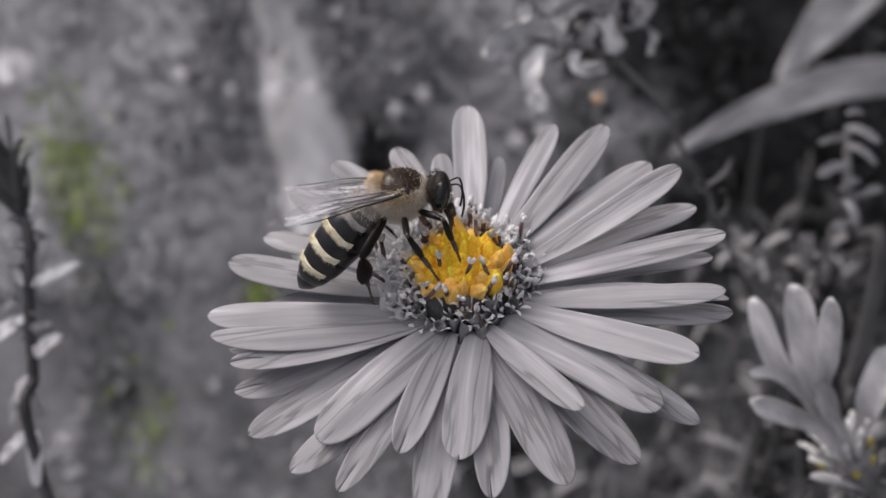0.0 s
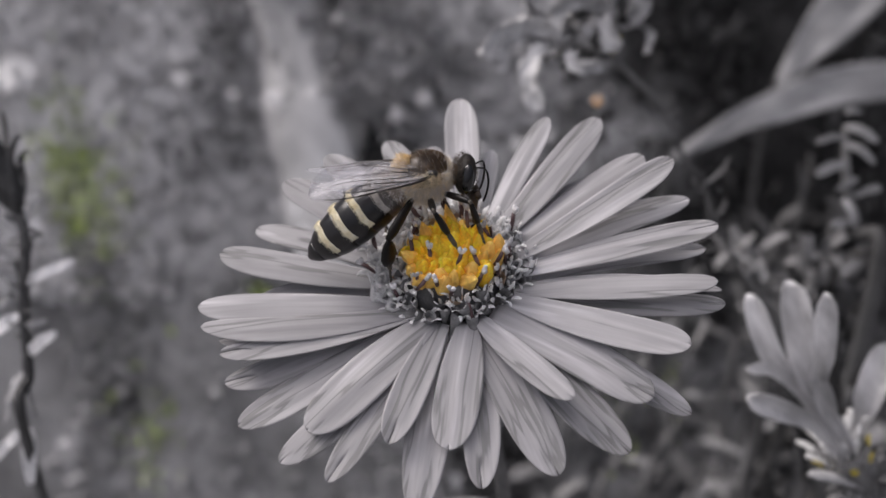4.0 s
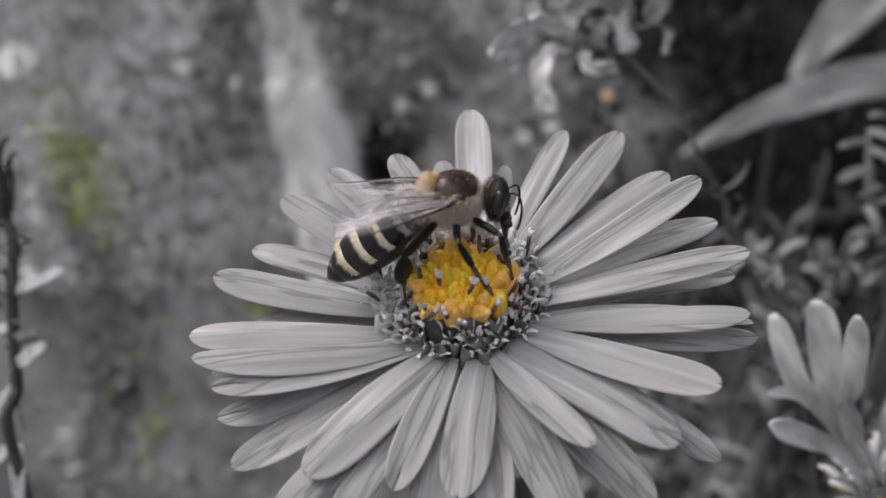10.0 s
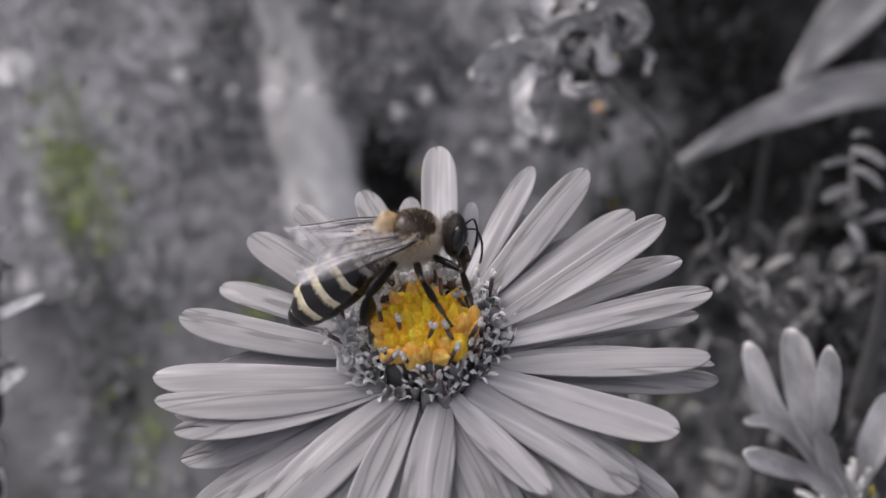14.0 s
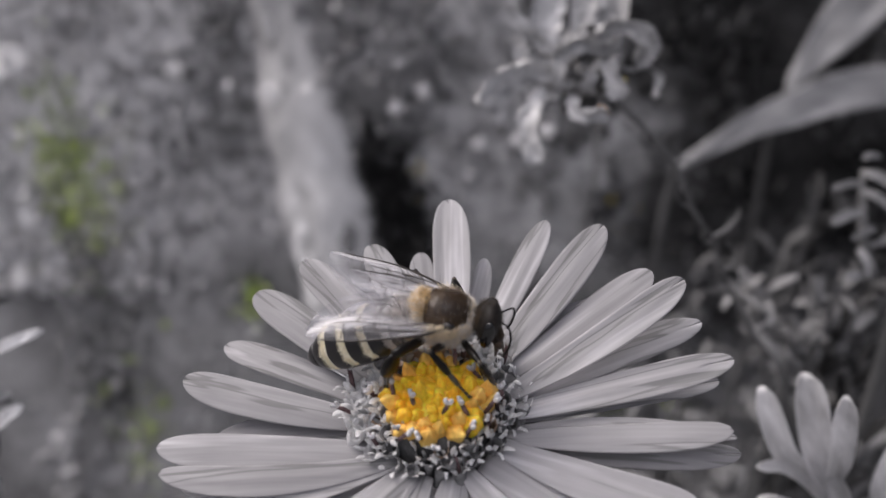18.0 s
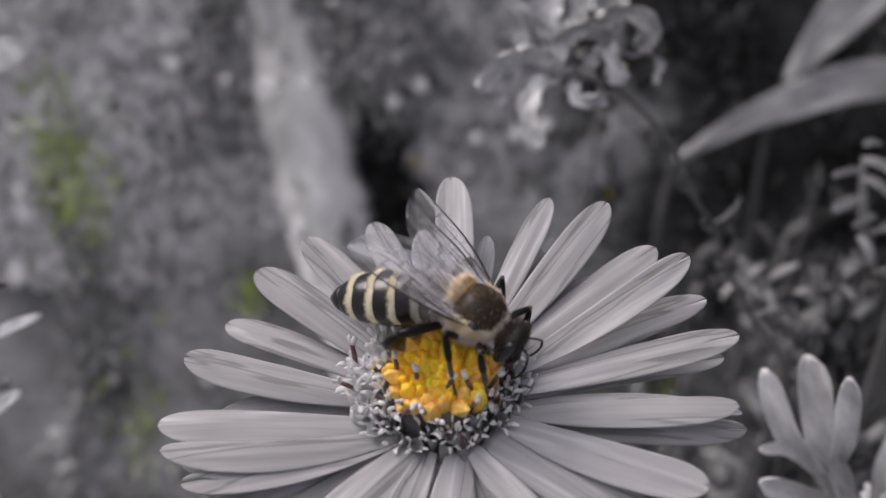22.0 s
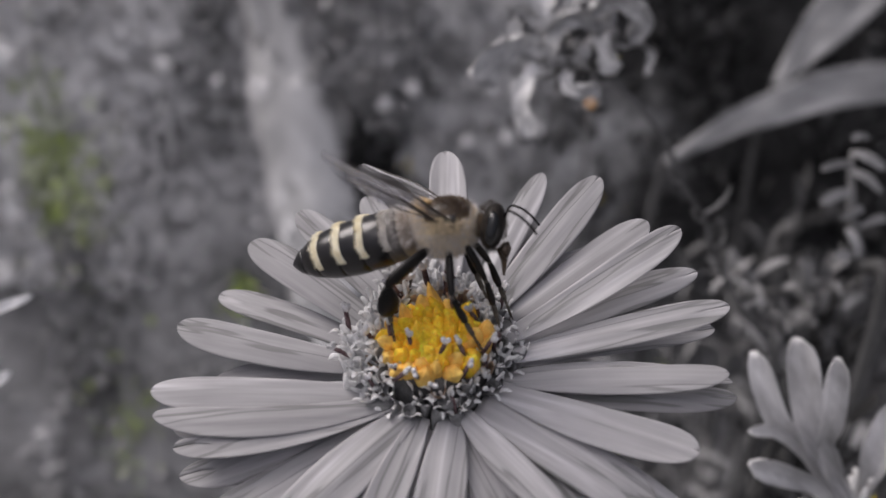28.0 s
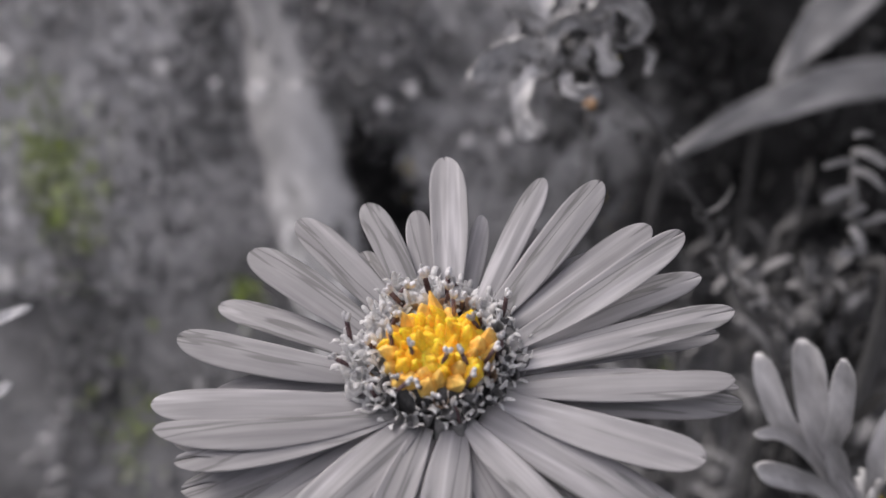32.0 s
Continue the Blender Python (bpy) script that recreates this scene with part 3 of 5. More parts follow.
def build_bloom():
    bloom = thing("aster_flower", BLOOM, "grey-petalled aster with a golden yellow centre, wide open on its stem", "flower")
    for az, rad, tip_z, turn, bow, wid, z0 in PETALS_RIGHT + PETALS_BACK + PETALS_FRONT + PETALS_SIDE:
        a, b = math.radians(az), math.radians(az + turn)
        root, tip = Vector((3.6 * math.cos(b), 3.6 * math.sin(b), z0)), Vector((rad * math.cos(a), rad * math.sin(a), z0))
        ln = (tip - root).length
        v, f = blade(ln, wid * 1.06, 0.15, 24, 16, 0.45, 0.62 + rnd.uniform(-0.05, 0.06), (0.35 + rnd.uniform(0, 0.15)) / ln, tip_z - z0, 0.0,
                     rnd.uniform(-0.03, 0.07), rnd.uniform(0.015, 0.045), rnd.choice((0.05, 0.15, 0.3, 0.5)), rnd.uniform(-0.12, 0.12), blunt=rnd.uniform(0.34, 0.50), bow=bow, rise=1.3)
        d = mesh("petal", *moved((v, f), Matrix.Scale(MM, 4)), PETAL)
        part("petal", d, bloom, Matrix.Translation(root * MM) @ pose(0, 0, 0, 0, 0, math.degrees(math.atan2(tip.y - root.y, tip.x - root.x))))
    disc = Matrix.Translation((-0.00012, 0.00022, 0))
    core = lathe([(-1.6, 1.2), (-1.2, 3.2), (-0.3, 3.7), (0.6, 3.4), (1.6, 3.0), (2.1, 2.6), (2.3, 0.6)], 32)
    part("receptacle", mesh("receptacle", *moved(core, Matrix.Scale(MM, 4)), RECEPT), bloom, disc)
    cushion = lathe([(1.2, 2.3), (2.0, 2.6)] + [(dome(q) + 0.42, q) for q in (2.5, 2.2, 1.8, 1.4, 1.0, 0.6, 0.2)], 32)
    part("disc_cushion", mesh("disc_cushion", *moved(cushion, Matrix.Diagonal((MM, 0.84 * MM, MM, 1))), BUD), bloom, disc)
    kinds = floret_meshes()
    for ring, (rad, count) in enumerate(((2.85, 13), (3.35, 16), (3.85, 18), (4.4, 19), (4.95, 20))):
        for k in range(count):
            az = 360 / count * (k + 0.5 * ring) + rnd.uniform(-6, 6)
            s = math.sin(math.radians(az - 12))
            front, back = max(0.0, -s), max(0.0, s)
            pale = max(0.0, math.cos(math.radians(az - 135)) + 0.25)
            if rnd.random() < (0.60 if ring > 2 else 0.30 if ring > 1 else 0.15) * front + (0.25 if ring > 2 else 0.0) * back:
                continue
            r = (rad + rnd.uniform(-0.15, 0.15)) * (1 - 0.17 * front * (rad - 2.8) / 1.6)
            h = dome(r) + rnd.uniform(-0.25, 0.25) + (0.1 + 0.35 * back) * min(1, ring)
            if ring > 1:
                h = max(h, 0.45 + 1.9 * pale * (1 - 0.12 * ring) + rnd.uniform(-0.3, 0.3))
            m = disc @ pose(0, 0, 0, 0, 0, az) @ pose(r * MM, 0, h * MM, rnd.uniform(-14, 14), 2 + (r - 2.8) * (9 + 14 * front) + rnd.uniform(-10, 10), rnd.uniform(0, 360)) @ Matrix.Scale(rnd.uniform(0.9, 1.2) * (1.0 - 0.10 * front + 0.25 * pale), 4)
            # tube tones paint shade at the front and light at the back left
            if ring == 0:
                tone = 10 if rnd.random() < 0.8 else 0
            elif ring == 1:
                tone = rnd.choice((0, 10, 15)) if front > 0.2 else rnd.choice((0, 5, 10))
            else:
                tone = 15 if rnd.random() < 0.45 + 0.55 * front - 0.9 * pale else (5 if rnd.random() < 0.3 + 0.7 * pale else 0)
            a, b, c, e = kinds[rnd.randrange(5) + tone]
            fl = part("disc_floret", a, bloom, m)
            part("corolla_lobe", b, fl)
            if rnd.random() < 0.22 + 0.15 * back - 0.18 * front:
                part("style", c, fl)
                part("stigma", e, fl)
    budm = []
    for mt in (BUD, BUD_OUTER):
        for k in range(3):
            v, f = lathe([(-1.6, 0.34), (-0.6, 0.46), (0.0, 0.54), (0.35, 0.54), (0.70, 0.42), (1.0 + 0.10 * k, 0.24), (1.16 + 0.25 * k, 0.06)], 20)
            bud = []
            for x, y, z in v:
                q = 1 + 0.13 * math.cos(5 * math.atan2(y, x) + k) * min(1, max(0, z + 0.6))
                bud.append((x * q + 0.06 * k * max(0, z), y * q, z))
            budm.append(mesh("bud", *moved((bud, f), Matrix.Scale(MM, 4)), mt))
    for k in range(56):
        r = 0.385 * math.sqrt(k + 0.4)
        az = k * 137.508
        r *= 1 - 0.10 * max(0.0, math.sin(math.radians(az)))
        outer = r > 1.95 and rnd.random() < (0.75 if math.sin(math.radians(az + 15)) < 0.25 else 0.4)
        m = disc @ Matrix.Translation((0, -0.16 * r * math.sin(math.radians(az)) * MM, 0)) @ pose(0, 0, 0, 0, 0, az) @ pose(r * MM, 0, (dome(r) - 0.10 + rnd.uniform(-0.2, 0.3)) * MM, rnd.uniform(-14, 14), r * 6 + rnd.uniform(-14, 14), rnd.uniform(0, 72)) @ Matrix.Diagonal((rnd.uniform(0.75, 1.10), rnd.uniform(0.75, 1.10), rnd.uniform(0.7, 1.15), 1))
        part("disc_bud", budm[(3 if outer else 0) + k % 3], bloom, m)
    for az, r in ((215, 1.5), (285, 1.3), (320, 2.2), (250, 2.6), (20, 2.6), (150, 2.9), (60, 2.2), (300, 2.9), (268, 3.0), (230, 3.1), (340, 2.9), (180, 2.4)):
        m = disc @ pose(0, 0, 0, 0, 0, az) @ pose(r * MM, 0, (dome(min(r, 2.9)) + 0.45) * MM, rnd.uniform(-20, 20), r * 6, rnd.uniform(0, 360)) @ Matrix.Scale(1.15, 4)
        st = part("style", kinds[0][2], bloom, m)
        part("stigma", kinds[1][3], st)
    # bracts, stem and stem leaves
    for ring in range(3):
        for k in range(16):
            b = blade(4.6 - ring * 0.8, 1.1, 0.25, 6, 2, 0.8, 0.4, curl=-0.5, blunt=0.4)
            part("bract", mesh("bract", *moved(b, Matrix.Scale(MM, 4)), BRACT), bloom, pose(0, 0, 0, 0, 0, k * 22.5 + ring * 8) @ pose((1.3 + 0.1 * ring) * MM, 0, (-2.4 - 0.5 * ring) * MM, 0, -18 + ring * 10, 0))
    cup = lathe([(-5.2, 0.9), (-4.4, 1.1), (-3.2, 2.0), (-1.8, 3.2), (-0.9, 3.6)], 20)
    part("calyx_cup", mesh("calyx_cup", *moved(cup, Matrix.Scale(MM, 4)), BRACT), bloom)
    inv = BLOOM.inverted()
    p0 = BLOOM @ Vector((0, 0, -0.0045))
    pts = [p0, p0 + Vector((0.0022, 0.003, -0.010)), p0 + Vector((0.006, 0.010, -0.05)), p0 + Vector((0.006, 0.020, -0.14)), Vector((0.012, 0.03, 0.0))]
    part("stem", mesh("stem", *tube([inv @ p for p in spline(pts, 40)], 0.00062, 10), STEM), bloom)
    for i in range(9):
        p = spline(pts, 40)[3 + i * 3]
        b = blade(9 + i, 1.6, 0.25, 8, 2, 0.5, 0.4, curl=rnd.uniform(-0.6, 0.5), blunt=0.3)
        m = inv @ Matrix.Translation(p) @ pose(0, 0, 0, 0, -50 + rnd.uniform(-10, 15), i * 137 + 30)
        part("stem_leaf", mesh("stem_leaf", *moved(b, Matrix.Scale(MM, 4)), LEAF_MID), bloom, m)


build_bloom()
# ---- neighbouring plants ----
def scaled(piece):
    return moved(piece, Matrix.Scale(MM, 4))


def build_half_open_aster():
    """The smaller aster beside the main one, its petals still standing up."""
    base = Vector((0.0372, 0.0158, 0.2903))
    m = Matrix.Translation(base) @ aim((0.75, -0.2, 0.6), (-0.60, 0.20, 0.76))
    fl = thing("half_open_aster", m, "half-open grey aster with upright petals and a yellowish calyx rim", "flower")
    inv = m.inverted()
    # bends and tip of each petal in millimetres, and its width
    for *line, wid in (((32.2, 16.9, 297.2), (28.7, 17.1, 300.8), (26.2, 19.2, 306.4), 2.3), ((33.0, 16.9, 297.2), (30.9, 17.6, 301.7), (29.6, 19.7, 307.5), 3.1),
                       ((33.2, 15.8, 298.3), (31.7, 14.6, 303.8), (30.6, 14.6, 309.8), 2.1), ((34.9, 15.4, 294.8), (33.6, 15.1, 297.2), (32.6, 15.6, 299.7), 2.0),
                       ((33.3, 15.1, 294.5), (28.8, 13.9, 297.8), (25.5, 13.1, 299.7), 2.3), ((32.2, 16.4, 296.5), (28.6, 16.3, 300.0), (26.0, 15.6, 300.7), 1.2),
                       ((38.9, 17.1, 293.8), (39.2, 17.8, 296.7), (40.5, 19.2, 300.7), 3.0)):
        bends = [inv @ (Vector(p) * MM) / MM for p in line]
        root = Vector((bends[0].x, bends[0].y, 0)).normalized() * 1.4
        face = inv.to_3x3() @ Vector((-0.25 + rnd.uniform(-0.3, 0.3), -0.8, 0.55))
        rb = ribbon([root, *bends], wid * 0.92, 0.16, face, 0.25, 0.80, rnd.uniform(0.30, 0.45), 0.10, 0.0, slim=1.5)
        part("petal", mesh("petal", *scaled(rb), PETAL_SOFT), fl)
    cup = lathe([(-5.5, 0.8), (-4.5, 1.4), (-3, 2.0), (-1.5, 2.4), (-0.4, 2.3)], 16)
    part("calyx_cup", mesh("calyx_cup", *scaled(cup), STEM), fl)
    for k in range(14):
        rim = blade(1.5, 0.7, 0.25, 5, 2, 0.8, 0.4, curl=-0.4, blunt=0.4)
        part("bract", mesh("bract", *scaled(rim), YELLOW_RIM if k % 2 else BRACT), fl, pose(0, 0, 0, 0, 0, k * 25.7) @ pose(2.2 * MM, 0, -1.4 * MM, 0, -70, 0))
    for k in range(12):
        b = blade(rnd.uniform(1.8, 3.0), 0.6, 0.2, 6, 2, 0.8, 0.4, curl=-rnd.uniform(0.4, 1.6), blunt=0.4)
        part("bract", mesh("bract", *scaled(b), BRACT), fl, pose(0, 0, 0, 0, 0, k * 68) @ pose(1.9 * MM, 0, (-4.8 + 0.12 * k) * MM, 0, -70 + rnd.uniform(0, 60), 0))
    for k in range(22):
        st = tube([(0, 0, -1.5), (0.1, 0, 1.6), (0.3, 0, 2.6 + rnd.uniform(-0.6, 0.8)), (0.55, 0.1, 3.0)], [0.2, 0.24, 0.3, 0.12], 6)
        part("disc_floret", mesh("disc_floret", *scaled(st), LOBE if k % 3 else FLORET), fl, pose(0, 0, 0, 0, 0, k * 137.5) @ pose(0.42 * math.sqrt(k) * MM, 0, 0, 0, k * 1.2, 0))
    axis = Vector((-0.60, 0.20, 0.76))
    pts = [base + axis * -0.005, Vector((0.0403, 0.0135, 0.2840)), Vector((0.0385, 0.0100, 0.2770)), Vector((0.040, 0.012, 0.22)), Vector((0.052, 0.02, 0.10)), Vector((0.06, 0.03, 0.0))]
    part("stem", mesh("stem", *tube([inv @ p for p in spline(pts, 30)], 0.0009, 8), STEM), fl)
    for k in range(8):
        p = spline(pts, 30)[2 + k * 3]
        b = blade(rnd.uniform(6, 11), 1.6, 0.25, 8, 2, 0.5, 0.4, curl=rnd.uniform(-0.5, 0.5), blunt=0.3)
        part("stem_leaf", mesh("stem_leaf", *scaled(b), LEAF_PALE if k < 3 else LEAF_MID), fl, inv @ Matrix.Translation(p) @ pose(0, 0, 0, 0, -45, k * 137 + 200))


def build_withered_aster():
    """A dried head behind, its petals shrivelled into hooks and curls."""
    c = Vector((0.0160, 0.0592, 0.3175))
    m = Matrix.Translation(c) @ aim((1, 0, 0.1), (-0.25, -0.35, 0.9))
    fl = thing("withered_aster", m, "withered grey aster head with curled drooping petals on a thin stem", "flower")
    inv = m.inverted()
    # the long hooked petals: bends and tip in millimetres, and width
    hooks = [((12.4, 55.7, 318.9), (8.5, 55.0, 319.7), (5.0, 53.6, 318.4), (3.4, 51.7, 316.6), 2.6), ((9.9, 55.6, 318.8), (6.3, 53.6, 317.5), (5.0, 51.3, 315.1), 2.0),
             ((11.5, 54.5, 317.1), (9.1, 51.5, 316.2), (8.7, 49.8, 314.7), (10.3, 47.9, 311.7), 2.1), ((12.4, 54.0, 318.1), (12.3, 54.8, 321.0), (14.5, 55.6, 322.3), (17.5, 56.2, 321.4), 1.5),
             ((12.6, 58.4, 319.3), (10.5, 59.0, 321.1), (10.7, 61.3, 323.6), (12.5, 66.0, 327.0), 4.0), ((12.5, 57.5, 319.7), (9.8, 57.7, 321.8), (6.4, 58.6, 324.9), 1.6)]
    arches = [((15.7, 60.1, 320.0), (15.2, 63.1, 322.6), (16.1, 67.9, 326.1), 3.7), ((16.7, 60.3, 320.3), (18.4, 63.3, 322.9), (19.1, 67.9, 326.1), 4.1),
              ((16.3, 59.0, 321.8), (19.3, 58.7, 323.2), (21.7, 57.6, 321.5), (20.7, 57.4, 319.5), 2.4), ((10.0, 56.6, 318.4), (8.4, 56.7, 319.5), (8.2, 57.5, 321.5), 1.8),
              ((16.8, 56.4, 319.8), (17.6, 54.4, 318.7), (19.0, 53.1, 316.7), 2.1), ((13.7, 54.3, 316.7), (14.2, 52.2, 315.5), (17.2, 52.3, 315.6), 1.4),
              ((20.6, 58.9, 318.2), (23.9, 58.6, 317.6), (23.6, 56.9, 315.2), 0.9), ((15.6, 54.6, 317.2), (15.0, 53.8, 318.6), (16.0, 54.3, 319.4), 1.4)]
    for *line, wid in hooks + arches:
        pts = [Vector((0, 0, 0)), *((inv @ (Vector(p) * MM)) / MM for p in line)]
        rb = ribbon(pts, wid, 0.22, (rnd.uniform(-0.4, 0.4), -0.8, 0.4 + rnd.uniform(-0.3, 0.3)), 0.4, 0.86, rnd.uniform(0.2, 0.5), 0.12, 0.2, 22)
        rb = ([v + noise.noise_vector(v * 0.55) * 0.6 + noise.noise_vector(v * 1.6) * 0.22 for v in rb[0]], rb[1])  # crumpled
        part("petal", mesh("petal", *scaled(rb), DRY), fl)
    for i in range(34):
        ln = rnd.uniform(3.0, 5.0)
        b = blade(ln, rnd.uniform(0.9, 1.6), 0.2, 16, 4, 0.5, 0.75, 0, 0, rnd.uniform(-0.3, 0.3), rnd.uniform(-0.3, 0.4), 0.06, 0, rnd.uniform(-1.4, 1.4), rnd.choice((-1, 1)) * rnd.uniform(2.2, 5.2), 0.55)
        el = rnd.uniform(-85, 40)
        part("petal", mesh("petal", *scaled(b), LEAF_MID if i % 3 else DRY), fl, pose(0, 0, 0, 0, 0, i * 137.5) @ pose(0, 0, 0.0005, 0, el, 0) @ pose(rnd.uniform(1.5, 4.2) * MM, 0, 0, rnd.uniform(-90, 90), 0, 0))
    core = lathe([(-3.4, 0.9), (-2.4, 2.0), (-0.6, 2.5), (0.8, 2.2), (1.6, 1.0)], 16)
    part("receptacle", mesh("receptacle", *scaled(core), LEAF_DARK), fl)
    for k in range(18):
        b = blade(2.6, 0.8, 0.25, 5, 2, 0.8, 0.4, curl=-0.8, blunt=0.4)
        part("bract", mesh("bract", *scaled(b), YELLOW_RIM if k in (0, 17) else LEAF_DARK), fl, pose(0, 0, 0, 0, 0, k * 20) @ pose(2.2 * MM, 0, -2.2 * MM, 0, -30 + (k % 3) * 25, 0))
    pts = [c + Vector((0.0025, -0.0015, -0.0022)), Vector((0.0235, 0.0548, 0.3114)), Vector((0.0263, 0.0530, 0.3082)), Vector((0.0282, 0.0506, 0.3043)), Vector((0.0306, 0.0485, 0.3012)), Vector((0.0318, 0.0467, 0.2980)), Vector((0.0356, 0.0446, 0.2915)), Vector((0.0421, 0.0414, 0.2797)), Vector((0.055, 0.044, 0.22)), Vector((0.07, 0.06, 0.0))]
    line = spline(pts, 50)
    part("stem", mesh("stem", *tube([inv @ p for p in line], [0.00042 - 0.00012 * min(1, i / 10) for i in range(50)], 8), LEAF_SLOPE), fl)
    for p, az, el, ln in ((line[11], 120, 70, 3), (line[16], 180, 0, 4), (line[21], 10, 12, 5), (line[22], 190, -12, 3), (line[27], 0, 30, 5), (line[30], 160, 20, 6), (line[33], 30, 30, 7)):
        b = blade(ln, 0.5, 0.2, 12, 4, 0.5, 0.5, curl=rnd.choice((-1.8, 1.4, 2.2)), cup=0.2, twist=0.5, blunt=0.4)
        part("stem_leaf", mesh("stem_leaf", *scaled(b), LEAF_MID), fl, inv @ Matrix.Translation(p) @ pose(0, 0, 0, 0, 0, az) @ pose(0, 0, 0, 0, -el, 0))


def build_broad_leaves():
    """Two long lance-shaped leaves of a plant standing beside."""
    for pts, wid, wide in (([(57.9, 156.5, 251.5), (66.8, 162.3, 253.7), (78.5, 169.5, 256.4), (91.7, 177.0, 257.6), (106.1, 184.4, 258.9), (122.8, 191.5, 258.5), (147.0, 200.1, 256.5)], 11.6, 0.80),
                           ([(92.1, 182.8, 261.5), (100.6, 191.6, 267.3), (111.8, 201.5, 274.7), (125.4, 212.7, 282.2), (141.7, 225.3, 290.1)], 15.0, 0.62)):
        line = [Vector(p) for p in pts]
        root = thing("lance_leaf", Matrix.Identity(4), "long lance-shaped grey leaf with a pale midrib", "leaf", "lance leaves")
        blade_piece = ribbon(line, wid, 0.5, (0.05, -0.80, 0.62), 0.20, wide, 0.10, 0.0, 0.4, 34, 10, slim=1.5)
        part("leaf_blade", mesh("leaf_blade", *scaled(blade_piece), LEAF_BROAD), root)
        part("midrib", mesh("midrib", *scaled(tube([p - Vector((0, 0.4, -0.2)) for p in spline(line, 30)], [0.6 - 0.014 * i for i in range(30)], 6)), LEAF_BROAD), root)
        foot = line[0] * MM
        stalk = spline([foot, foot + Vector((-0.0005, 0.002, -0.03)), foot + Vector((0.012, 0.012, -0.12)), Vector((foot.x + 0.02, foot.y + 0.02, bank(foot.y + 0.02)))], 24)
        part("leaf_stalk", mesh("leaf_stalk", *tube(stalk, 0.0011, 8), LEAF_DARK), root)


def build_bud_stalk():
    """An aster stalk with a closed bud, narrow pale leaves along it."""
    top = Vector((-0.0452, 0.0331, 0.3084))
    m = Matrix.Translation(top)
    st = thing("budding_stalk", m, "dark aster stalk with a closed bud and narrow pale leaves", "plant")
    inv = m.inverted()
    pts = [top, Vector((-0.0440, 0.0313, 0.3057)), Vector((-0.0440, 0.0279, 0.3004)), Vector((-0.0435, 0.0235, 0.2937)), Vector((-0.0431, 0.0186, 0.2860)), Vector((-0.044, 0.018, 0.22)), Vector((-0.05, 0.03, 0.0))]
    part("stem", mesh("stem", *tube([inv @ p for p in spline(pts, 60)], 0.00055, 8), LEAF_DARK), st)
    swell = pose(0, 0, 0, -24, -20, 0)
    bud = lathe([(-1.2, 0.6), (-0.3, 1.0), (1.2, 1.4), (3.2, 1.5), (5.2, 1.2), (7.0, 0.8), (8.4, 0.3)], 14)
    part("bud", mesh("bud", *scaled(bud), LEAF_DARK), st, swell)
    for k in range(26):
        b = blade(rnd.uniform(2.6, 5.0), rnd.uniform(0.7, 1.2), 0.2, 8, 2, 0.8, 0.4, curl=rnd.uniform(-0.9, 0.4), twist=rnd.uniform(-0.4, 0.4), blunt=0.25)
        part("bract", mesh("bract", *scaled(b), YELLOW_RIM if k in (9, 22) else LEAF_SLOPE if k % 2 else LEAF_DARK), st, swell @ pose(0, 0, 0, 0, 0, k * 137.5) @ pose(1.1 * MM, 0, (-0.8 + 0.22 * k) * MM, 0, -82 + rnd.uniform(-6, 22), 0))
    for k in range(24):
        p = spline(pts, 60)[4 + k]
        b = blade(rnd.uniform(1.2, 2.6), rnd.uniform(0.35, 0.7), 0.15, 6, 2, 0.6, 0.4, curl=rnd.uniform(-0.8, 0.8), blunt=0.2)
        part("stem_leaf", mesh("stem_leaf", *scaled(b), LEAF_DARK if k % 3 else LEAF_SLOPE), st, inv @ Matrix.Translation(p) @ pose(0, 0, 0, 0, 0, k * 137.5) @ pose(0, 0, 0, 0, -rnd.uniform(20, 75), 0))
    # leaves: root and tip in millimetres, and width
    for a, b, wid in (((-44.1, 27.8, 300.3), (-45.9, 28.8, 303.8), 1.3), ((-44.1, 27.8, 300.3), (-47.4, 26.3, 299.0), 1.2), ((-43.7, 28.5, 301.3), (-39.4, 29.0, 303.2), 1.8), ((-44.4, 26.7, 298.6), (-47.4, 24.8, 296.9), 2.4),
                      ((-43.7, 26.0, 297.5), (-41.8, 26.0, 298.3), 1.4), ((-43.3, 24.5, 295.3), (-41.0, 25.2, 297.0), 2.1), ((-43.6, 32.0, 306.7), (-42.3, 32.8, 308.7), 1.4), ((-44.1, 23.5, 293.7), (-45.2, 20.9, 290.5), 1.6),
                      ((-43.5, 22.9, 292.8), (-42.6, 21.2, 290.9), 1.2), ((-43.3, 20.4, 288.9), (-43.0, 17.6, 285.4), 2.2), ((-43.8, 20.4, 288.9), (-46.0, 18.6, 287.1), 1.8)):
        p, q = inv @ (Vector(a) * MM) / MM, inv @ (Vector(b) * MM) / MM
        q = p + (q - p) * 1.25
        rb = ribbon([p, p.lerp(q, 0.4) + Vector((0, -0.3, 0.25)), q], wid * 0.62, 0.15, (0.1 + rnd.uniform(-0.5, 0.5), -0.8, 0.5), 0.45, 0.4, 0.25, 0.03, 0.2, 12, 4, slim=1.9)
        part("stem_leaf", mesh("stem_leaf", *scaled(rb), LEAF_WHITISH if wid > 1.7 else LEAF_PALE), st)


